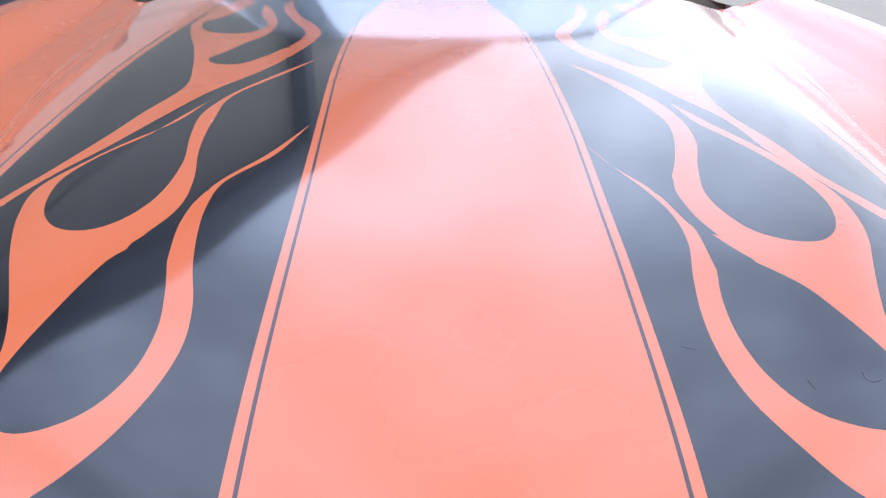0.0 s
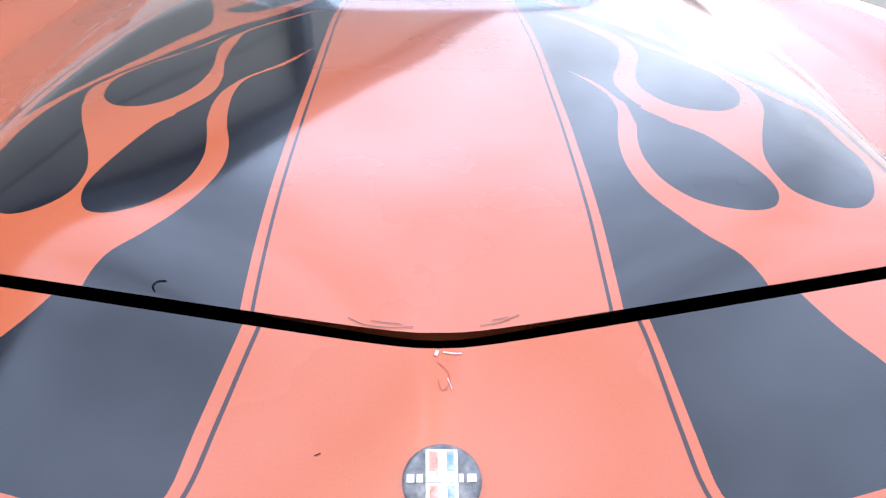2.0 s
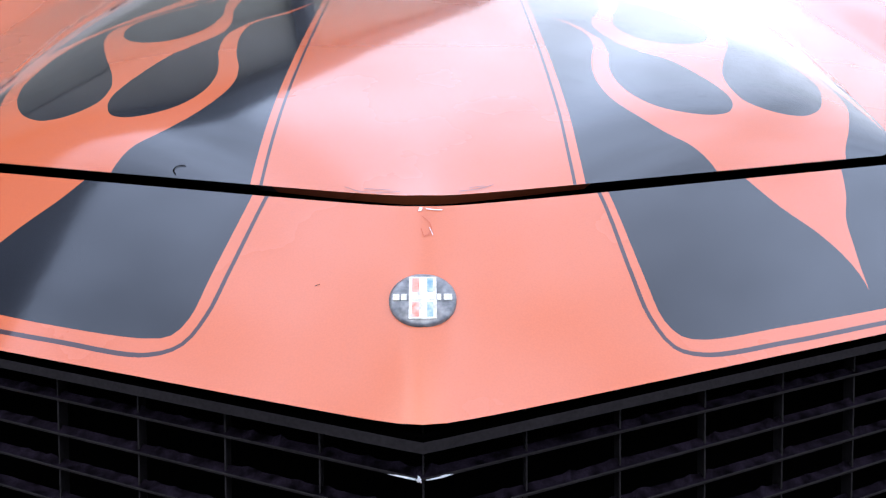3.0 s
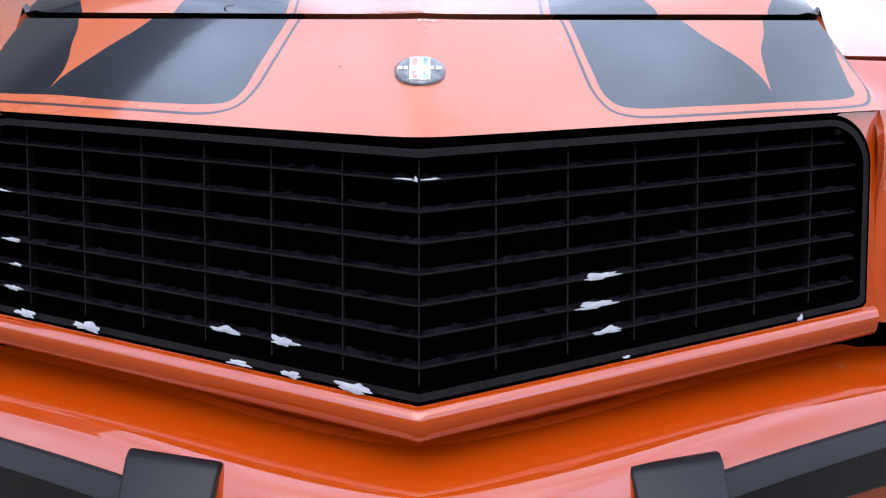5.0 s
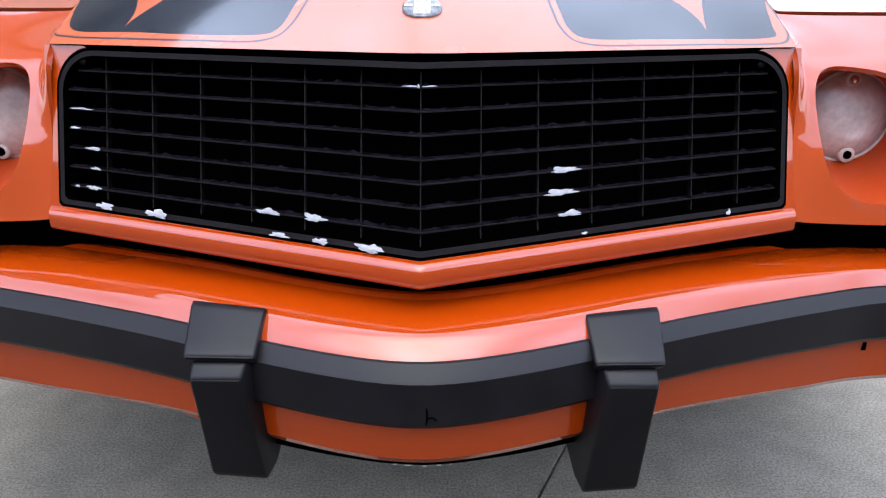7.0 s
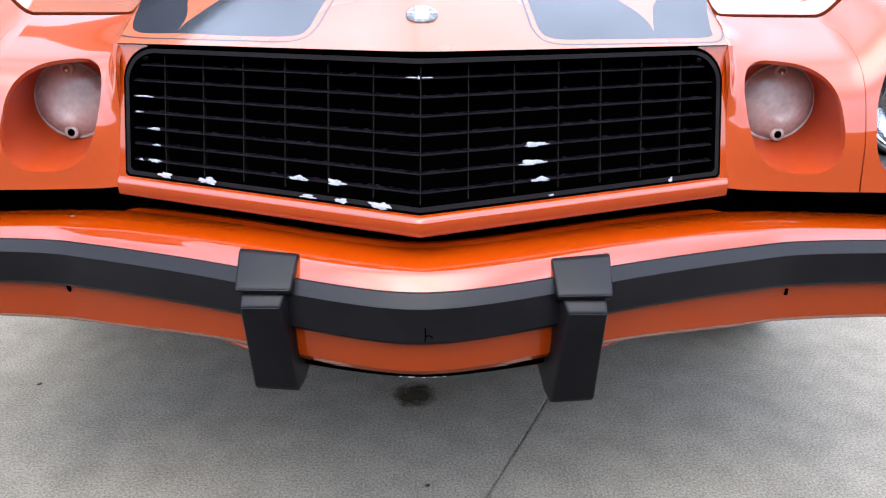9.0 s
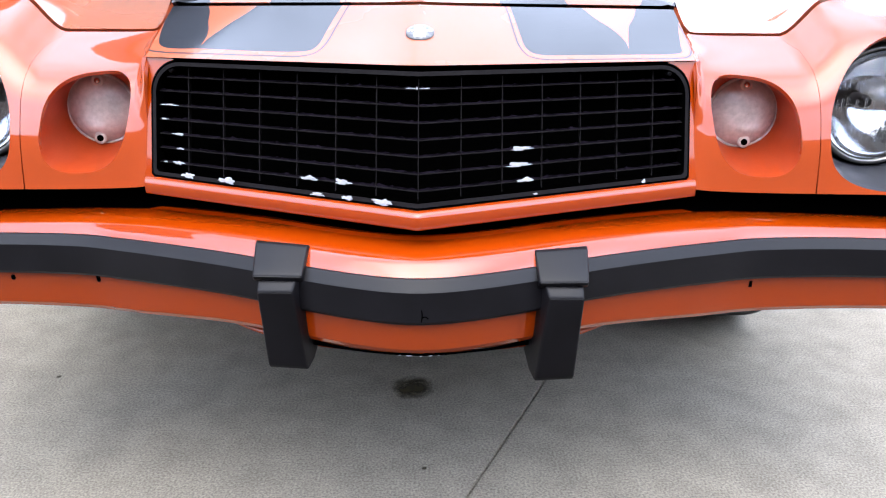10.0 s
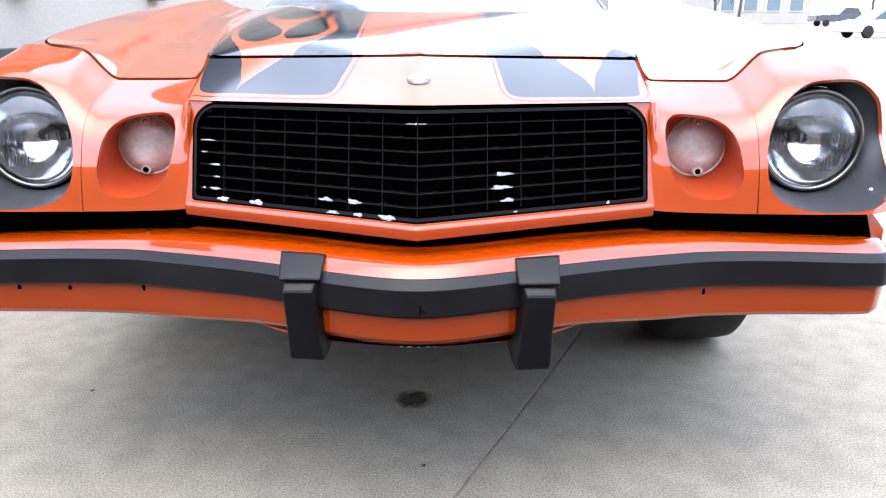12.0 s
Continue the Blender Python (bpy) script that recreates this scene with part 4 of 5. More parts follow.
def build_grille():
    outer = mirrored(resample([(0, -0.02), (0.392, -0.02), (0.392, 1.0), (0.345, 1.0), (0.333, 0.975), (0, 0.975)], 0.012))
    # the inlaid black ring paints the shade of the gap round the frame
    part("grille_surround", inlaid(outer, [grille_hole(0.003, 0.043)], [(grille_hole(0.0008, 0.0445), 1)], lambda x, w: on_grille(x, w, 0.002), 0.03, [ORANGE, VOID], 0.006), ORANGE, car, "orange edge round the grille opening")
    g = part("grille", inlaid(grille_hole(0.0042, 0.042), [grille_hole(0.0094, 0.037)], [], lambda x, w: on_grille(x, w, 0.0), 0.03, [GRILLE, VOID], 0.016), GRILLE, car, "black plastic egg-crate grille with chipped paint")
    # the frame's inner walls are blackened as if in shade
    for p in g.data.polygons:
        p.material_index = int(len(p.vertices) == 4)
    ragged = random.Random(12)
    for k in range(1, 8):
        w = 0.128 + 0.1190 * (k - 1)
        for side in (-1, 1):
            end = 0.366 - (0.012 if k == 7 else 0)
            rows = []
            for x in np.linspace(0.0, end, 90):
                p = on_grille(side * x, w, 0.008)
                dust = max(0.0, ragged.gauss(0.0002, 0.0009)) * (ragged.random() < 0.6)
                rows.append([tuple(p + np.array(o)) for o in ((0, 0, -0.0006), (0, 0, 0.0006), (0, 0.0008, 0.0008), (0, 0.0075, 0.0014 + dust), (0, 0.0075, 0.0006), (0, 0.001, -0.0006))])
            slat = part("slat", grid(rows, close_v=True, smooth=False, flip=side < 0), [SHADED_DUST, GRILLE], g)
            # front edges take the lighter plastic, all other faces the painted shade
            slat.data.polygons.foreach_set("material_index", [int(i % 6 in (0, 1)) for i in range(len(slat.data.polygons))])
    for i in range(-6, 7):
        x = i * 0.0535
        rows = []
        for w in np.linspace(0.06, 0.96 if abs(i) < 6 else 0.94, 6):
            p = on_grille(x, w, 0.010)
            rows.append([tuple(p + np.array(o)) for o in ((-0.00045, 0, 0), (0.00045, 0, 0), (0.00045, 0.012, 0), (-0.00045, 0.012, 0))])
        part("upright_bar", grid(rows, close_v=True, smooth=False), GRILLE, g)
    # added black sheets box in the grille and stand for its inner shade
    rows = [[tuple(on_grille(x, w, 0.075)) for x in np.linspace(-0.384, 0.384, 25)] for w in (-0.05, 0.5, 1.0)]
    part("shade_backing", grid(rows), VOID, g)
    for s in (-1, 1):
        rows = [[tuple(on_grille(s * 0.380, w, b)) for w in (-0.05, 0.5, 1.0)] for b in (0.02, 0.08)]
        part("shade_cheek", grid(rows), VOID, g)
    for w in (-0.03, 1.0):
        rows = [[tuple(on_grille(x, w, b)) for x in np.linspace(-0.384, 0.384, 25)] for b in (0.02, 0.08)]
        part("shade_lid", grid(rows), VOID, g)
    for x in (-0.347, 0.345):
        part("grille_screw", moved(lathe([(0.0005, -0.004), (0.003, -0.0035), (0.0042, -0.001), (0.0042, 0.012)], 14), Matrix.Translation(on_grille(x, 0.905, 0.008))), RUBBER, g, "small grey fixing screw")
    build_chips(g)


def build_chips(g):
    """Bare patches where the black has flaked off: (x, slat or 0 for the frame, length, height)."""
    rnd = random.Random(3)
    for x, k, length, tall in ((0.132, 3, 0.030, 0.006), (0.128, 2, 0.034, 0.0065), (0.138, 1, 0.024, 0.006), (-0.044, 0, 0.026, 0.009), (-0.089, 0, 0.016, 0.006), (-0.129, 0, 0.020, 0.005), (-0.097, 1, 0.022, 0.008), (-0.142, 1, 0.026, 0.006), (-0.257, 0, 0.026, 0.009), (-0.316, 0, 0.020, 0.008), (-0.349, 5, 0.030, 0.002), (-0.357, 4, 0.012, 0.0025), (-0.335, 3, 0.018, 0.004), (-0.332, 2, 0.013, 0.003), (-0.335, 1, 0.018, 0.005), (-0.355, 1, 0.006, 0.003), (0.304, 0, 0.006, 0.006), (0.150, 0, 0.006, 0.003), (-0.009, 7, 0.016, 0.0013), (0.008, 7, 0.014, 0.0015), (-0.002, 7, 0.003, 0.004)):
        w = 0.128 + 0.1190 * (k - 1) if k else 0.036
        if k == 0 and x < -0.2:
            w = 0.05
        n, (a, b, c) = 40, [rnd.uniform(0, 6.3) for _ in range(3)]
        ring = []
        for t in np.linspace(0, 2 * math.pi, n, endpoint=False):
            q = 0.88 + 0.16 * math.sin(3 * t + a) + 0.14 * math.sin(5 * t + b) + 0.10 * math.sin(9 * t + c) + rnd.uniform(-0.06, 0.06)
            ring.append(on_grille(x + length / 2 * q * math.cos(t), w, 0.0055 if k else -0.0062) + np.array((0, 0, 0.0015 + tall / 2 * q * math.sin(t) * (1.25 if math.sin(t) > 0 else 0.75))))
        mid = on_grille(x, w, 0.0048 if k else -0.0072) + np.array((0, 0, 0.0015))
        part("paint_chip", sheet([mid, *ring], [(0, i + 1, (i + 1) % n + 1) for i in range(n)]), CHIP, g, "bare whitish patch of flaked paint")


BUMPER_HALF = curve((0, -0.064), (0.03, -0.060), (0.07, -0.049), (0.14, -0.022), (0.215, 0.014), (0.305, 0.056), (0.40, 0.099), (0.48, 0.130), (0.6, 0.150), (0.785, 0.166), (0.815, 0.19), (0.832, 0.24), (0.842, 0.33))


def BUMPER_Y(x):
    """The bumper's front line, with a slight point in the middle."""
    return BUMPER_HALF(np.abs(x))


STRIP_TOP = curve((0, 0.508), (0.2, 0.506), (0.46, 0.494), (0.84, 0.478))
STRIP_LOW = curve((0, 0.453), (0.2, 0.452), (0.46, 0.437), (0.84, 0.422))
BUMPER_LOW = curve((0, 0.399), (0.2, 0.396), (0.46, 0.370), (0.84, 0.359))


def swept(xs, section):
    """A mesh along the bumper: section(x) gives (back, z) pairs behind the bumper's front line."""
    ys = BUMPER_Y(xs)
    slope = np.gradient(ys, xs)
    rows = []
    for x, y, s in zip(xs, ys, slope):
        n = np.array((-s, 1.0)) / math.hypot(s, 1.0)
        rows.append([(x + n[0] * b * 0.6, y + b * (0.4 + 0.6 * n[1]), z) for b, z in section(abs(x))])
    return rows


def build_bumper():
    xs = np.r_[np.linspace(-0.841, -0.785, 22), np.linspace(-0.775, 0.775, 90), np.linspace(0.785, 0.841, 22)]

    def shell(x):
        t, lo, b = STRIP_TOP(x), STRIP_LOW(x), BUMPER_LOW(x)
        return [(0.112, t - 0.030), (0.110, t + 0.004), (0.105, t + 0.016), (0.098, t + 0.0225), (0.092, t + 0.0225), (0.086, t + 0.0195), (0.060, t + 0.0190), (0.040, t + 0.0185), (0.034, t + 0.0172), (0.027, t + 0.0158), (0.022, t + 0.0135), (0.0185, t + 0.0108), (0.005, t - 0.001), (0.002, t - 0.006), (0.003, lo - 0.003), (0.0045, lo - 0.020), (0.0075, b + 0.014), (0.0125, b + 0.007), (0.024, b + 0.004), (0.064, b + 0.006)]

    bumper = part("bumper", crisp(grid(swept(xs, shell)), 24), ORANGE, car, "orange painted steel bumper")
    xr = np.r_[np.linspace(-0.838, -0.785, 18), np.linspace(-0.775, 0.775, 90), np.linspace(0.785, 0.838, 18)]

    def strip(x):
        t, lo = STRIP_TOP(x), STRIP_LOW(x)
        return [(0.008, t + 0.0005), (0.003, t), (-0.0075, t - 0.0105), (-0.009, t - 0.0125), (-0.009, lo + 0.004), (-0.006, lo), (0.004, lo)]

    part("rub_strip", crisp(grid(swept(xr, strip)), 20), RUBBER, bumper, "dark grey rubber rub strip")
    xv = np.linspace(-0.31, 0.31, 60)
    xg = np.linspace(-0.205, 0.205, 50)
    fade = lambda x: 0.020 * ease((x - 0.21) / 0.10) + 0.010 * (1 - ease((x - 0.02) / 0.14))
    part("valance", grid(swept(xv, lambda x: [(0.085, BUMPER_LOW(x) + 0.02), (0.036, BUMPER_LOW(x) - 0.005 + fade(x)), (0.029, BUMPER_LOW(x) - 0.008 + fade(x)), (0.029, BUMPER_LOW(x) - 0.012 + fade(x)), (0.036, BUMPER_LOW(x) - 0.015 + fade(x)), (0.09, BUMPER_LOW(x) - 0.015 + fade(x))])), ORANGE, car, "orange lower valance lip")
    # black sheet stands for the shade in the gap behind the bumper
    part("shade_filler", grid([[(x, BUMPER_Y(x) * 0.5 + y, z) for x in np.linspace(-0.79, 0.79, 40)] for y, z in ((0.30, 0.57), (0.16, 0.545), (0.13, 0.50), (0.16, 0.40), (0.4, 0.36))], flip=True), VOID, car, "black sheet painted as the shade behind the bumper")
    # black strip paints the shaded gap between bumper and valance
    part("groove_shade", grid(swept(xg, lambda x: [(0.020, BUMPER_LOW(x) + 0.001), (0.020, BUMPER_LOW(x) - 0.005 + 0.004 * (1 - ease((x - 0.02) / 0.14))), (0.04, BUMPER_LOW(x) - 0.006)])), VOID, car, "black strip painted as the shaded gap under the bumper")
    rnd = random.Random(5)
    for x, n, w in ((-0.022, 5, 0.0022), (-0.010, 6, 0.0045), (0.004, 5, 0.0025), (0.017, 5, 0.0032), (0.027, 4, 0.0014)):
        y, z = float(BUMPER_Y(x)) + 0.0185, float(BUMPER_LOW(x)) + 0.0005
        ring = [(x + w * rnd.uniform(0.6, 1.1) * math.cos(t), y - 0.0016, z + 0.0008 * rnd.uniform(0.5, 1.2) * math.sin(t)) for t in np.linspace(0, 2 * math.pi, 14, endpoint=False)]
        part("paint_chip", sheet([(x, y - 0.002, z), *ring], [(0, i + 1, (i + 1) % 14 + 1) for i in range(14)]), CHIP, bumper, "white chip along the lower edge")
    for pts in ([(-0.0265, 0.4775), (-0.022, 0.4795), (-0.0195, 0.477), (-0.022, 0.4745), (-0.018, 0.4735)], [(-0.004, 0.486), (-0.0035, 0.478), (-0.0045, 0.470)], [(-0.0035, 0.476), (0.0005, 0.4775), (0.004, 0.4745)]):
        tube = spline([(x, z) for x, z in pts], step=0.002)
        edge = band(tube, 0.0014)
        n = len(edge) // 2
        part("crack", sheet([(x + 0.0105, float(BUMPER_Y(x)) - 0.0096, z - 0.0115) for x, z in edge], [(i, i + 1, 2 * n - 2 - i, 2 * n - 1 - i) for i in range(n - 1)]), VOID, bumper, "black crack in the rubber strip")
    for x, z in ((0.478, 0.424), (-0.463, 0.430), (-0.60, 0.420), (-0.69, 0.418)):
        part("bolt_hole", moved(lathe([(0.0004, -0.0035), (0.004, -0.0035), (0.0055, 0.004)], 4 if x > 0 else 14), Matrix.Translation((x, float(BUMPER_Y(x)) + 0.006, z)) @ Matrix.Diagonal((0.8, 1, 1.6 if x > -0.5 else 1, 1)) @ Matrix.Rotation(radians(45), 4, "Y")), VOID, bumper, "small dark mounting hole")
    for x, y, z, r, up in ((-0.463, 0.171, 0.5125, 0.0028, 1), (-0.44, 0.165, 0.5115, 0.0012, 1), (-0.56, 0.1625, 0.388, 0.0026, 0), (-0.31, 0.071, 0.409, 0.001, 0), (0.62, 0.1735, 0.4945, 0.003, 1), (0.655, 0.177, 0.4935, 0.0022, 1), (0.685, 0.1795, 0.4925, 0.0045, 1), (0.72, 0.1815, 0.491, 0.003, 1)):
        ring = [(x + r * rnd.uniform(0.6, 1.2) * math.cos(t), y - (0 if up else 0.001) + (0.5 * r * math.sin(t) if up else 0), z + (0.0012 if up else 0.6 * r * rnd.uniform(0.6, 1.2) * math.sin(t))) for t in np.linspace(0, 2 * math.pi, 10, endpoint=False)]
        part("paint_chip", sheet([(x, y - (0 if up else 0.0014), z + (0.0015 if up else 0)), *ring], [(0, i + 1, (i + 1) % 10 + 1) for i in range(10)]), CHIP, bumper, "small white stone chip")
    for side in (-1, 1):
        build_guard(side)
        end = [(0.70, 0.545), (0.800, 0.545), (0.838, 0.500), (0.838, 0.47), (0.70, 0.47)]
        part("bumper_return", solid(sheet([(side * x, 0.265, z) for x, z in end], [(0, 1, 2, 3, 4)], False), 0.004), RECESS, bumper, "dull orange inner end of the bumper")
        slant = box(-0.0045, 0.0045, -0.006, 0.006, -0.024, 0.022, 0.001, 1)
        slant.transform(Matrix.Translation((side * 0.759, 0.250, 0.510)) @ Matrix.Rotation(side * radians(34), 4, "Y"))
        part("bumper_bracket", slant, CHIP, bumper, "pale slanted bumper bracket")


def build_guard(side):
    """A rubber guard: a sloped cap over a block with a chamfered face that widens towards the bumper."""
    def block(profile, front, rear, bevel):
        bm = bmesh.new()
        rails = [[], []]
        for y, z in profile:
            t = min(1.2, max(0.0, (y + 0.045) / 0.065))
            for k in (0, 1):
                x = front[k] + (rear[k] - front[k]) * t - (0.010 if side < 0 else 0.0)
                sag = (0.006 + 0.010 * (z < 0.41)) if side > 0 else 0.0
                rails[k].append(bm.verts.new((side * x, y + 0.25 * t * (x - 0.175), z - sag)))
        a, b = rails
        bm.faces.new(a)
        bm.faces.new(b[::-1])
        n = len(profile)
        for i in range(n):
            bm.faces.new((a[i], b[i], b[(i + 1) % n], a[(i + 1) % n]))
        bmesh.ops.recalc_face_normals(bm, faces=bm.faces)
        bmesh.ops.bevel(bm, geom=bm.edges[:], offset=bevel, segments=3, affect="EDGES", profile=0.5)
        for f in bm.faces:
            f.smooth = True
        return bm

    guard = part("bumper_guard", block([(0.020, 0.486), (0.020, 0.5240), (0.014, 0.5275), (0.006, 0.5270), (-0.030, 0.5075), (-0.0370, 0.5030), (-0.0370, 0.4985), (-0.028, 0.491)], (0.1490, 0.2080), (0.1450, 0.2160), 0.0026), RUBBER, car, "dark grey rubber bumper guard")
    part("face", block([(0.030, 0.492), (-0.028, 0.4965), (-0.0355, 0.4945), (-0.0450, 0.4850), (-0.0445, 0.480), (-0.0200, 0.371), (-0.015, 0.364), (0.005, 0.372), (0.030, 0.400)], (0.1600, 0.2035), (0.1400, 0.2015), 0.0030), RUBBER, guard)


def line_mark(points, width, place, mat, label, lift=0.0006):
    """A thin scratch on a panel."""
    lp = band(spline(points, step=0.003), width)
    n = len(lp) // 2
    p = place(lp[:, 0], lp[:, 1]) + np.array((0, 0, lift))
    part("scratch", sheet(p, [(i, i + 1, 2 * n - 2 - i, 2 * n - 1 - i) for i in range(n - 1)]), mat, car, label)


def build_marks():
    for pts in ([(-0.051, 0.234), (-0.041, 0.2265), (-0.027, 0.2225), (-0.014, 0.2215)], [(-0.038, 0.2295), (-0.0205, 0.2245)], [(0.023, 0.223), (0.034, 0.227), (0.046, 0.235)], [(0.030, 0.2285), (0.040, 0.2325)]):
        line_mark(pts, 0.0005, on_hood, PIN, "dark crack in the paint of the hood lip")
    line_mark([(-0.1736, 0.276), (-0.1759, 0.280), (-0.1738, 0.2831), (-0.1679, 0.2825)], 0.0009, on_hood, VOID, "dark hooked scratch in the black paint")
    for pts in ([(0.2289, 0.3985), (0.2280, 0.3925), (0.2310, 0.3905), (0.2376, 0.3929)], [(0.193, 0.3898), (0.1947, 0.3829)], [(0.1286, 0.4162), (0.1361, 0.413)]):
        line_mark(pts, 0.0003, on_hood, PIN, "faint dark scuff in the black paint")
    line_mark([(-0.001, 0.196), (0.004, 0.191), (0.005, 0.184), (0.001, 0.180), (-0.001, 0.186)], 0.0004, on_nose, ORANGE, "fine crack in the paint")
    line_mark([(0.004, 0.187), (0.0055, 0.183), (0.006, 0.181)], 0.0004, on_nose, CHIP, "white flake in the paint")
    line_mark([(0.002, 0.2020), (0.008, 0.2016), (0.012, 0.2022)], 0.0008, on_nose, CHIP, "white chip at the edge of the nose panel")
    line_mark([(-0.002, 0.200), (-0.001, 0.203)], 0.0018, on_nose, CHIP, "white chip at the edge of the nose panel")
    line_mark([(-0.062, 0.1555), (-0.059, 0.1562)], 0.0005, on_nose, VOID, "small dark nick in the paint")


def build_lip():
    xs = np.r_[np.linspace(-0.386, -0.005, 30), 0, np.linspace(0.005, 0.386, 30)]
    rows = []
    for x in xs:
        y, z = 0.400 * abs(x), 0.572 + 0.003 * abs(x)
        rows.append([(x, y + a, z + b) for a, b in ((0.014, -0.010), (0.006, -0.001), (0.001, 0.0005), (-0.003, -0.0005), (-0.0062, -0.0026), (-0.0080, -0.0055), (-0.0088, -0.009), (-0.0088, -0.0165), (-0.0070, -0.0215), (0.002, -0.025), (0.05, -0.027))])
    part("grille_lip", grid(rows), ORANGE, car, "orange moulding under the grille")


def build_badge():
    z = float(nose_z(0.0, 0.135))
    slope = float((nose_z(0.0, 0.14) - nose_z(0.0, 0.13)) / 0.01)
    m = Matrix.Translation((0, 0.135, z + 0.001)) @ Matrix.Rotation(math.atan(slope), 4, "X") @ Matrix.Diagonal((0.61, 0.61, 0.27, 1))
    disc = lathe([(0.0005, -0.006), (0.02, -0.0055), (0.0275, -0.004), (0.0305, 0.0), (0.0305, 0.008)], 56)
    disc.transform(m @ Matrix.Rotation(radians(90), 4, "X") @ Matrix.Rotation(radians(180), 4, "X"))
    b = part("badge", moved(disc, Matrix()), BADGE, car, "round dark badge with a white, red and blue emblem")
    def slab(name, x0, x1, y0, y1, h, mat, label=""):
        bm = box(x0, x1, y0, y1, 0.004, h, 0.0003, 1)
        bm.transform(m)
        part(name, bm, mat, b, label)
    slab("emblem_ground", -0.0125, 0.0125, -0.0245, 0.0245, 0.0068, WHITE, "white enamel field")
    for y0, y1 in ((0.006, 0.0225), (-0.0225, -0.006)):
        slab("emblem_bar", -0.0095, -0.0030, y0, y1, 0.0074, RED, "red enamel bar")
        slab("emblem_bar", 0.0040, 0.0095, y0, y1, 0.0074, BLUE, "blue enamel bar")
    for x0, x1 in ((-0.027, -0.021), (-0.0195, -0.0145), (-0.0125, -0.006), (-0.004, 0.003), (0.006, 0.010), (0.013, 0.0165), (0.019, 0.0265)):
        slab("lettering_bar", x0, x1, -0.0035, 0.0035, 0.008, WHITE, "worn pale lettering")


BADGE = material("dark_badge_enamel", (0.05, 0.055, 0.065), 0.3, second=(0.22, 0.22, 0.23), scale=150, amount=0.9, coat=0.5, grain=0.2)

# fender behind the front face, from the shut line over the crest to the side, towards the rear
FENDER_AT = {
    0.95: ((0.800, 0.856), (0.806, 0.856), (0.815, 0.855), (0.83, 0.850), (0.848, 0.838), (0.866, 0.818), (0.880, 0.79), (0.893, 0.76), (0.903, 0.725), (0.911, 0.69), (0.917, 0.65), (0.92, 0.61)),
    1.90: ((0.812, 0.934), (0.817, 0.934), (0.824, 0.932), (0.837, 0.923), (0.855, 0.90), (0.872, 0.87), (0.885, 0.84), (0.896, 0.80), (0.905, 0.755), (0.912, 0.71), (0.917, 0.66), (0.92, 0.62)),
}
FRONT_X = (0.662, 0.682, 0.702, 0.722, 0.742, 0.760, 0.778, 0.797, 0.815, 0.828, 0.838, 0.845)


def build_fender(side):
    rows = []
    for j, x in enumerate(FRONT_X):
        p0 = on_face(np.array(x), np.array(3.0 * FACE))
        dy = on_face(np.array(x), np.array(3.0 * FACE)) - on_face(np.array(x), np.array(2.9 * FACE))
        p1, p2 = np.array((FENDER_AT[0.95][j][0], 0.95, FENDER_AT[0.95][j][1])), np.array((FENDER_AT[1.90][j][0], 1.90, FENDER_AT[1.90][j][1]))
        row = []
        for t in np.linspace(0, 1, 16):
            m0 = dy / max(dy[1], 0.012) * (p1[1] - p0[1]) * np.array((0, 1, 1 if j < 9 else 0.4))
            m0[2] = np.clip(m0[2], -0.02, 0.045)
            m1 = (p2 - p0) / (p2[1] - p0[1]) * (p1[1] - p0[1])
            row.append(p0 * (1 + 2 * t) * (1 - t) ** 2 + m0 * t * (1 - t) ** 2 + p1 * t * t * (3 - 2 * t) + m1 * t * t * (t - 1))
        for t in np.linspace(0, 1, 10)[1:]:
            row.append(p1 + (p2 - p1) * t)
        for r in row:
            edge = float(SHUT(r[1])) + 0.002 + 0.0004 * j
            r[2] = min(r[2], float(hood_z(edge - 0.004, r[1])) - 0.002 - 0.12 * max(0, r[0] - edge))
            if j == 0 or r[0] < edge:
                r[0], r[2] = edge, float(hood_z(edge - 0.004, r[1])) - 0.003
        rows.append([(side * r[0], r[1], r[2]) for r in row])
    fender = part("fender", grid(rows, flip=side < 0), PALE_ORANGE, car, "orange front fender")
    last = rows[-1]
    low = []
    for x, y, z in last:
        axle = 1.0 if side > 0 else 1.36
        arch = 0.31 + math.sqrt(max(0, 0.345**2 - (y - axle) ** 2)) if abs(y - axle) < 0.345 else 0.26
        low.append((x * 0.995, y, min(z - 0.01, max(0.40 if y < 0.63 else 0.26, arch))))
    part("skirt", grid([last, [tuple((np.array(a) * 0.5 + np.array(b) * 0.5) + np.array((side * 0.006, 0, 0))) for a, b in zip(last, low)], low], flip=side < 0), PALE_ORANGE, fender)


def build_wheel(side):
    axle = 1.0 if side > 0 else 1.36
    w = part("wheel", moved(lathe([(0.19, -0.10), (0.25, -0.112), (0.29, -0.108), (0.306, -0.095), (0.31, -0.07), (0.31, 0.07), (0.306, 0.095), (0.29, 0.108), (0.25, 0.112), (0.19, 0.10)], 64), Matrix.Translation((side * 0.715, axle, 0.31)) @ Matrix.Rotation(radians(90), 4, "Z")), TYRE, car, "black tyre on a steel wheel")
    part("rim", moved(lathe([(0.0005, 0.06), (0.06, 0.06), (0.07, 0.03), (0.15, 0.04), (0.17, 0.09), (0.19, 0.10)], 48), Matrix.Translation((side * 0.715, axle, 0.31)) @ Matrix.Rotation(radians(-90 * side), 4, "Z")), CHROME, w)
    copy = copy_thing(w, Matrix.Translation((0, 2.72 - axle + 1.0, 0)))
    copy.parent = car


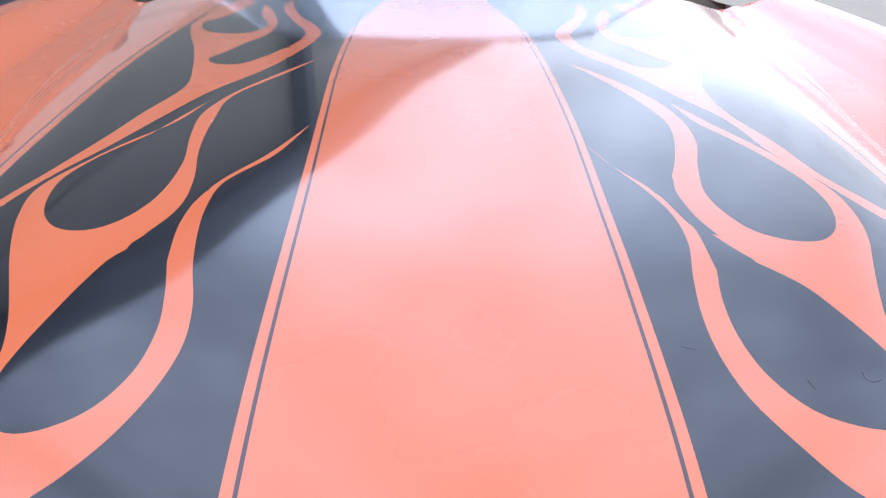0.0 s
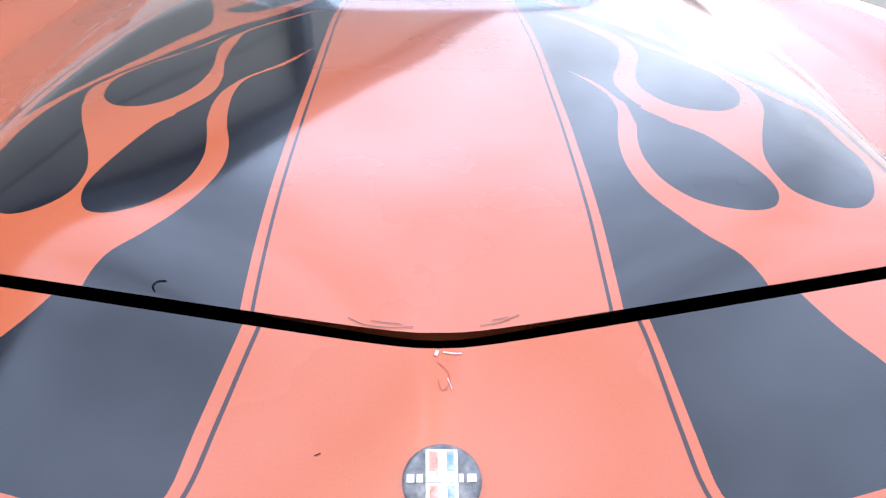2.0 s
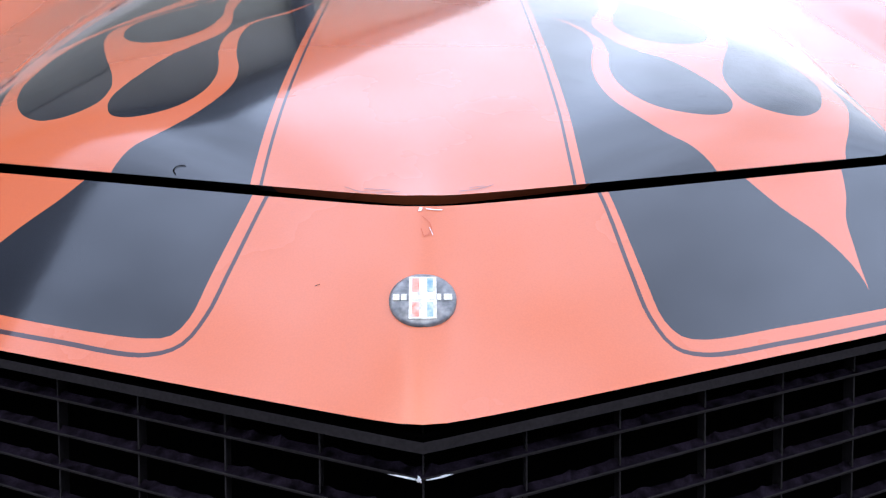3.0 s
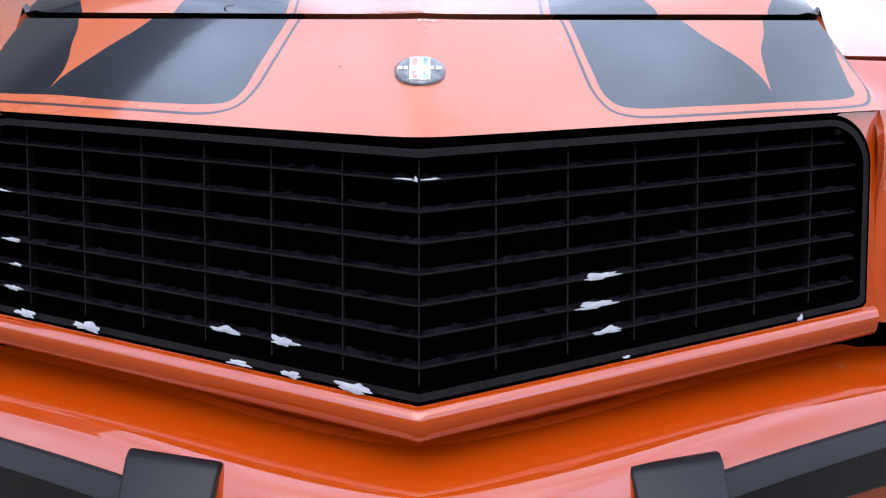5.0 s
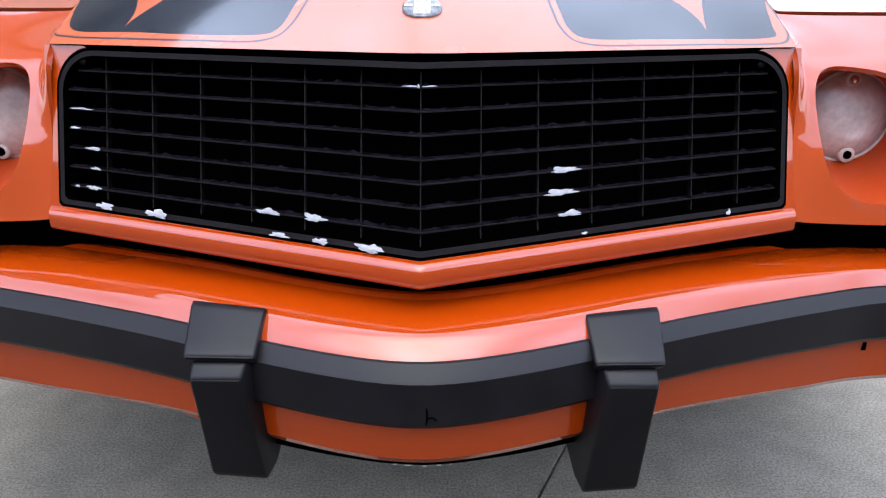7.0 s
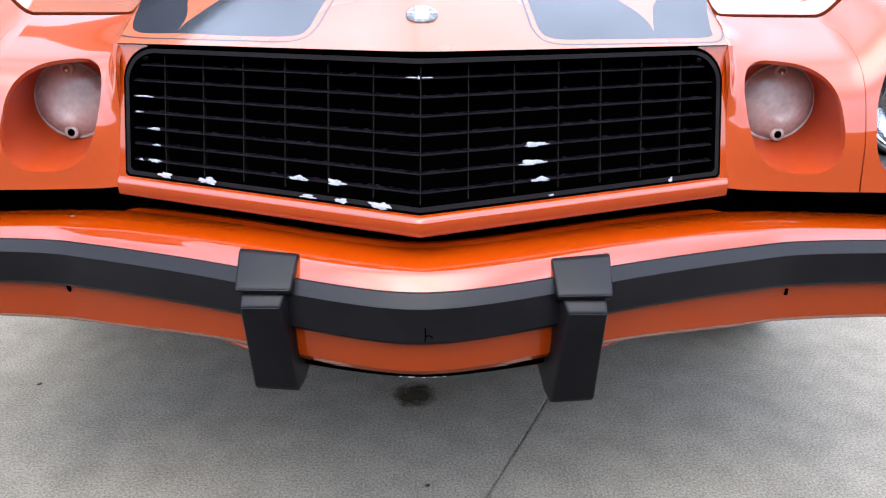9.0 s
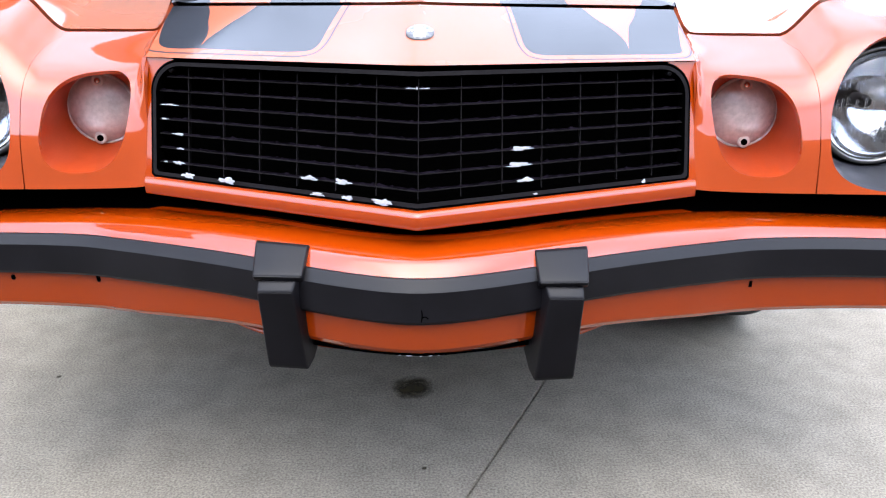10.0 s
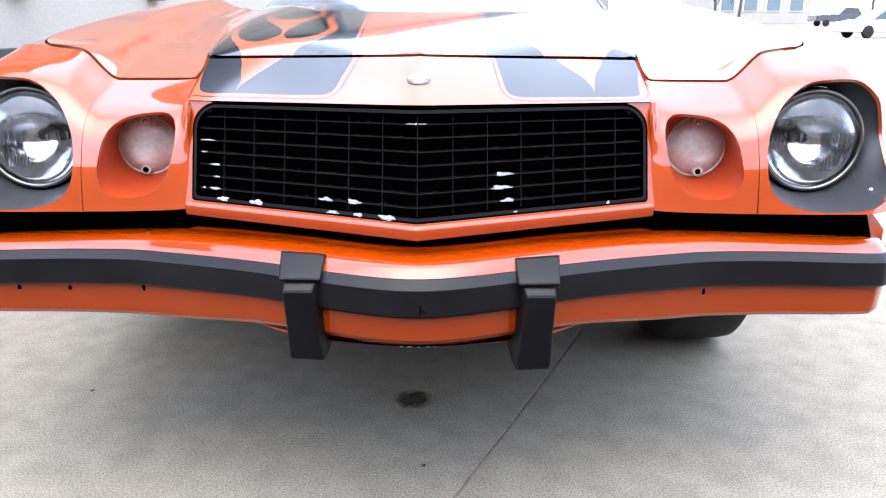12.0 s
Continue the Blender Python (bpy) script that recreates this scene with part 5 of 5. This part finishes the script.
def build_cabin():
    """Cowl, windscreen, roof and the rear body, which the hood hides from the front."""
    def row(y, z, half, sweep=0.0, drop=0.03):
        return [(t * half, y + sweep * abs(t) ** 2.2, z - drop * abs(t) ** 3) for t in np.linspace(-1, 1, 33)]

    cowl = [[(x, y, float(hood_z(x, min(y, 1.84))) - d) for x in np.linspace(-0.64, 0.64, 31)] for y, d in ((1.846, 0.012), (1.87, 0.03), (1.95, 0.035), (2.15, 0.04))]
    part("cowl", grid(cowl), PALE_ORANGE, car, "orange cowl under the windscreen")
    part("windscreen", grid([row(1.90, 0.925, 0.68, 0.20, 0.03), row(2.1, 1.020, 0.625, 0.17, 0.03), row(2.3, 1.115, 0.575, 0.13, 0.03), row(2.5, 1.200, 0.53, 0.09, 0.025)]), SCREEN, car, "laminated windscreen with pale sky painted into its colour")
    part("header_trim", grid([row(2.495, 1.201, 0.535, 0.09, 0.025), row(2.50, 1.213, 0.535, 0.09, 0.025), row(2.54, 1.220, 0.535, 0.09, 0.025)]), SATIN, car, "dark trim along the roof edge")
    part("roof", solid(grid([row(2.53, 1.217, 0.545, 0.09, 0.03), row(2.75, 1.245, 0.56, 0.05), row(3.05, 1.245, 0.56), row(3.4, 1.19, 0.56), row(4.0, 0.95, 0.60)]), 0.01), PALE_ORANGE, car)
    for s in (-1, 1):
        pillar = [[(s * (x + dx), y + dy, z + dz) for x, y, z in ((0.675, 2.10, 0.905), (0.622, 2.27, 0.995), (0.572, 2.43, 1.090), (0.530, 2.59, 1.180))] for dx, dy, dz in ((-0.004, 0, -0.002), (0.0, -0.003, 0.002), (0.004, 0.002, 0.001), (0.004, 0.01, -0.004))]
        part("windscreen_pillar", grid(pillar, close_u=True, flip=s > 0), CHROME, car, "thin bright windscreen pillar trim")
        part("side_window", grid([[(s * 0.69, 2.42, 0.90), (s * 0.78, 2.9, 0.88), (s * 0.80, 3.6, 0.90), (s * 0.66, 4.2, 0.92)], [(s * 0.55, 2.60, 1.17), (s * 0.555, 2.8, 1.21), (s * 0.55, 3.3, 1.17), (s * 0.58, 4.2, 0.93)]]), SCREEN, car)
        part("body_side", grid([[(s * x, y, z) for y in (1.90, 2.6, 3.3, 4.0, 4.7)] for x, z in ((0.80, 0.87), (0.885, 0.80), (0.92, 0.62), (0.905, 0.40), (0.88, 0.24))], flip=s > 0), PALE_ORANGE, car)
    part("rear_deck", grid([[(x, y, z) for x in np.linspace(-0.86, 0.86, 9)] for y, z in ((3.95, 0.90), (4.3, 0.88), (4.65, 0.85), (4.72, 0.6), (4.66, 0.35))]), PALE_ORANGE, car)
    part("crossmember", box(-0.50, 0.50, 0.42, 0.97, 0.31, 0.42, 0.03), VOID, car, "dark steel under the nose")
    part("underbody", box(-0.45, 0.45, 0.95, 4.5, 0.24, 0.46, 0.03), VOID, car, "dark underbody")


build_hood()
build_nose()
for s in (-1, 1):
    build_face(s)
    build_fender(s)
    build_wheel(s)
build_marks()
build_lip()
build_grille()
build_bumper()
build_badge()
build_cabin()


# ---- the far side of the lot ----
FAR_PAINT = material("dark_blue_car_paint", (0.02, 0.03, 0.05), 0.25, coat=1.0)
WHITE_PAINT = material("white_car_paint", (0.60, 0.61, 0.63), 0.25, second=(0.52, 0.53, 0.55), coat=1.0)
EARTH = material("dry_earth", (0.21, 0.175, 0.13), 0.95, second=(0.16, 0.14, 0.10), scale=0.8, grain=0.2, grain_scale=20)
BARK = material("bark", (0.10, 0.08, 0.06), 0.9, second=(0.06, 0.05, 0.04), scale=6, grain=0.2, grain_scale=60)
LEAF = material("grey_green_leaves", (0.09, 0.12, 0.07), 0.7, second=(0.13, 0.14, 0.09), scale=1.0)
PALE = material("pale_render", (0.40, 0.385, 0.355), 0.85, second=(0.33, 0.315, 0.29), scale=0.7, grain=0.05, grain_scale=15)
PANE = material("blue_window_glass", (0.10, 0.16, 0.20), 0.08, coat=0.5)


def build_far_car(name, at, turn, length, profile, roof, paint, label):
    """A parked vehicle seen from far off: body from a side outline, a cabin, glass, wheels."""
    v = thing(name, label, "car", at)
    v.rotation_euler = (0, 0, turn)
    bm = bmesh.new()
    sides = []
    for w in (-0.88, 0.88):
        sides.append([bm.verts.new((x, w, z)) for x, z in profile])
    n = len(profile)
    bm.faces.new(sides[0])
    bm.faces.new(sides[1][::-1])
    for i in range(n):
        bm.faces.new((sides[0][i], sides[1][i], sides[1][(i + 1) % n], sides[0][(i + 1) % n]))
    bmesh.ops.recalc_face_normals(bm, faces=bm.faces)
    bmesh.ops.bevel(bm, geom=bm.edges[:], offset=0.06, segments=2, affect="EDGES", profile=0.5)
    part("body", bm, paint, v)
    x0, x1, x2, x3, z0, z1 = roof
    for side in (-1, 1):
        part("side_glass", sheet([(x0, side * 0.83, z0), (x3, side * 0.83, z0), (x2, side * 0.68, z1 - 0.05), (x1, side * 0.68, z1 - 0.05)], [(0, 1, 2, 3) if side < 0 else (3, 2, 1, 0)], False), DARKGLASS, v)
    cab = bmesh.new()
    lo = [cab.verts.new((x, y, z0 - 0.03)) for x, y in ((x0, -0.82), (x3, -0.82), (x3, 0.82), (x0, 0.82))]
    hi = [cab.verts.new((x, y, z1)) for x, y in ((x1, -0.66), (x2, -0.66), (x2, 0.66), (x1, 0.66))]
    cab.faces.new(hi)
    for i in range(4):
        cab.faces.new((lo[i], lo[(i + 1) % 4], hi[(i + 1) % 4], hi[i]))
    bmesh.ops.bevel(cab, geom=cab.edges[:], offset=0.05, segments=2, affect="EDGES")
    part("cabin", cab, paint, v)
    for x in (0.19 * length, 0.79 * length):
        for side in (-1, 1):
            part("wheel", moved(lathe([(0.0005, -0.09), (0.2, -0.1), (0.30, -0.09), (0.33, -0.05), (0.33, 0.05), (0.30, 0.09), (0.2, 0.1), (0.0005, 0.09)], 28), Matrix.Translation((x - length / 2, side * 0.82, 0.33))), TYRE, v)
    return v


build_far_car("white_car", (23.2, 41.5, 0), radians(8), 4.6, [(-2.3, 0.3), (-2.3, 0.78), (-1.5, 0.92), (1.6, 0.98), (2.3, 0.82), (2.3, 0.3)], (-1.2, -0.5, 0.9, 1.7, 0.93, 1.42), WHITE_PAINT, "white saloon car parked on the pale concrete lot")

bank = new("bank", grid([[(x, y, z) for x in (8, 40, 80)] for y, z in ((58, 0.0), (62, 0.25), (140, 0.75), (141, 0))], smooth=False))
bank.data.materials.append(EARTH)
tagged(bank, "low bank of dry earth behind the lot", "bank", kind="structure")
build_far_car("pickup_truck", (38.6, 78.0, 0.352), radians(4), 5.4, [(-2.7, 0.45), (-2.7, 1.05), (-1.2, 1.12), (2.6, 1.12), (2.7, 1.0), (2.7, 0.45)], (-0.5, 0.3, 1.5, 1.9, 1.08, 1.75), FAR_PAINT, "dark blue pickup truck parked on the bank")


def build_tree(x, y, base, height, seed):
    rnd = random.Random(seed)
    tree = thing("tree", "thin leafy tree behind the lot", "tree", (x, y, base), "trees behind the lot")
    bm = bmesh.new()

    def limb(a, b, r0, r1):
        d = (b - a)
        m = Matrix.Translation((a + b) / 2) @ d.to_track_quat("Z", "Y").to_matrix().to_4x4()
        bmesh.ops.create_cone(bm, cap_ends=True, segments=8, radius1=r0, radius2=r1, depth=d.length, matrix=m)

    top = Vector((rnd.uniform(-0.2, 0.2), 0, height * 0.55))
    limb(Vector((0, 0, 0)), top, 0.18, 0.11)
    tips = []
    for i in range(7):
        t = Vector((rnd.uniform(-1, 1) * height * 0.28, rnd.uniform(-1, 1) * height * 0.28, height * rnd.uniform(0.62, 0.95)))
        limb(top * rnd.uniform(0.6, 1), t, 0.07, 0.02)
        tips.append(t)
    part("trunk", bm, BARK, tree)
    verts, faces = [], []
    for t in tips:
        for _ in range(130):
            c = t + Vector((rnd.gauss(0, 0.55), rnd.gauss(0, 0.55), rnd.gauss(0, 0.45)))
            a, b = Vector((rnd.uniform(-1, 1), rnd.uniform(-1, 1), rnd.uniform(-1, 1))).normalized() * 0.14, Vector((rnd.uniform(-1, 1), rnd.uniform(-1, 1), rnd.uniform(-1, 1))).normalized() * 0.09
            k = len(verts)
            verts += [c - a, c + b, c + a, c - b]
            faces.append((k, k + 1, k + 2, k + 3))
    part("crown", sheet(verts, faces, False), LEAF, tree)


for x, y, h, k in ((26.5, 78, 5.5, 1), (29.5, 80, 6.0, 2), (45, 84, 7, 3)):
    build_tree(x, y, 0.35, h, k)


def build_far_block():
    b = thing("office_building", "pale rendered building with bluish windows", "building", (41, 105, 0))
    part("wall", box(-6, 7, 0, 14, 0.2, 7.0, 0.05), PALE, b)
    part("roof", box(-6.3, 7.3, -0.3, 14.3, 7.0, 7.3, 0.05), PALE, b)
    for i in range(4):
        for z in (2.0, 4.6):
            win = part("window", box(-5 + i * 3, -3 + i * 3, -0.12, 0.05, z, z + 1.6, 0.02), WHITE_PAINT, b)
            part("pane", box(-4.85 + i * 3, -3.15 + i * 3, -0.16, -0.115, z + 0.12, z + 1.48, 0.01), PANE, win)


build_far_block()
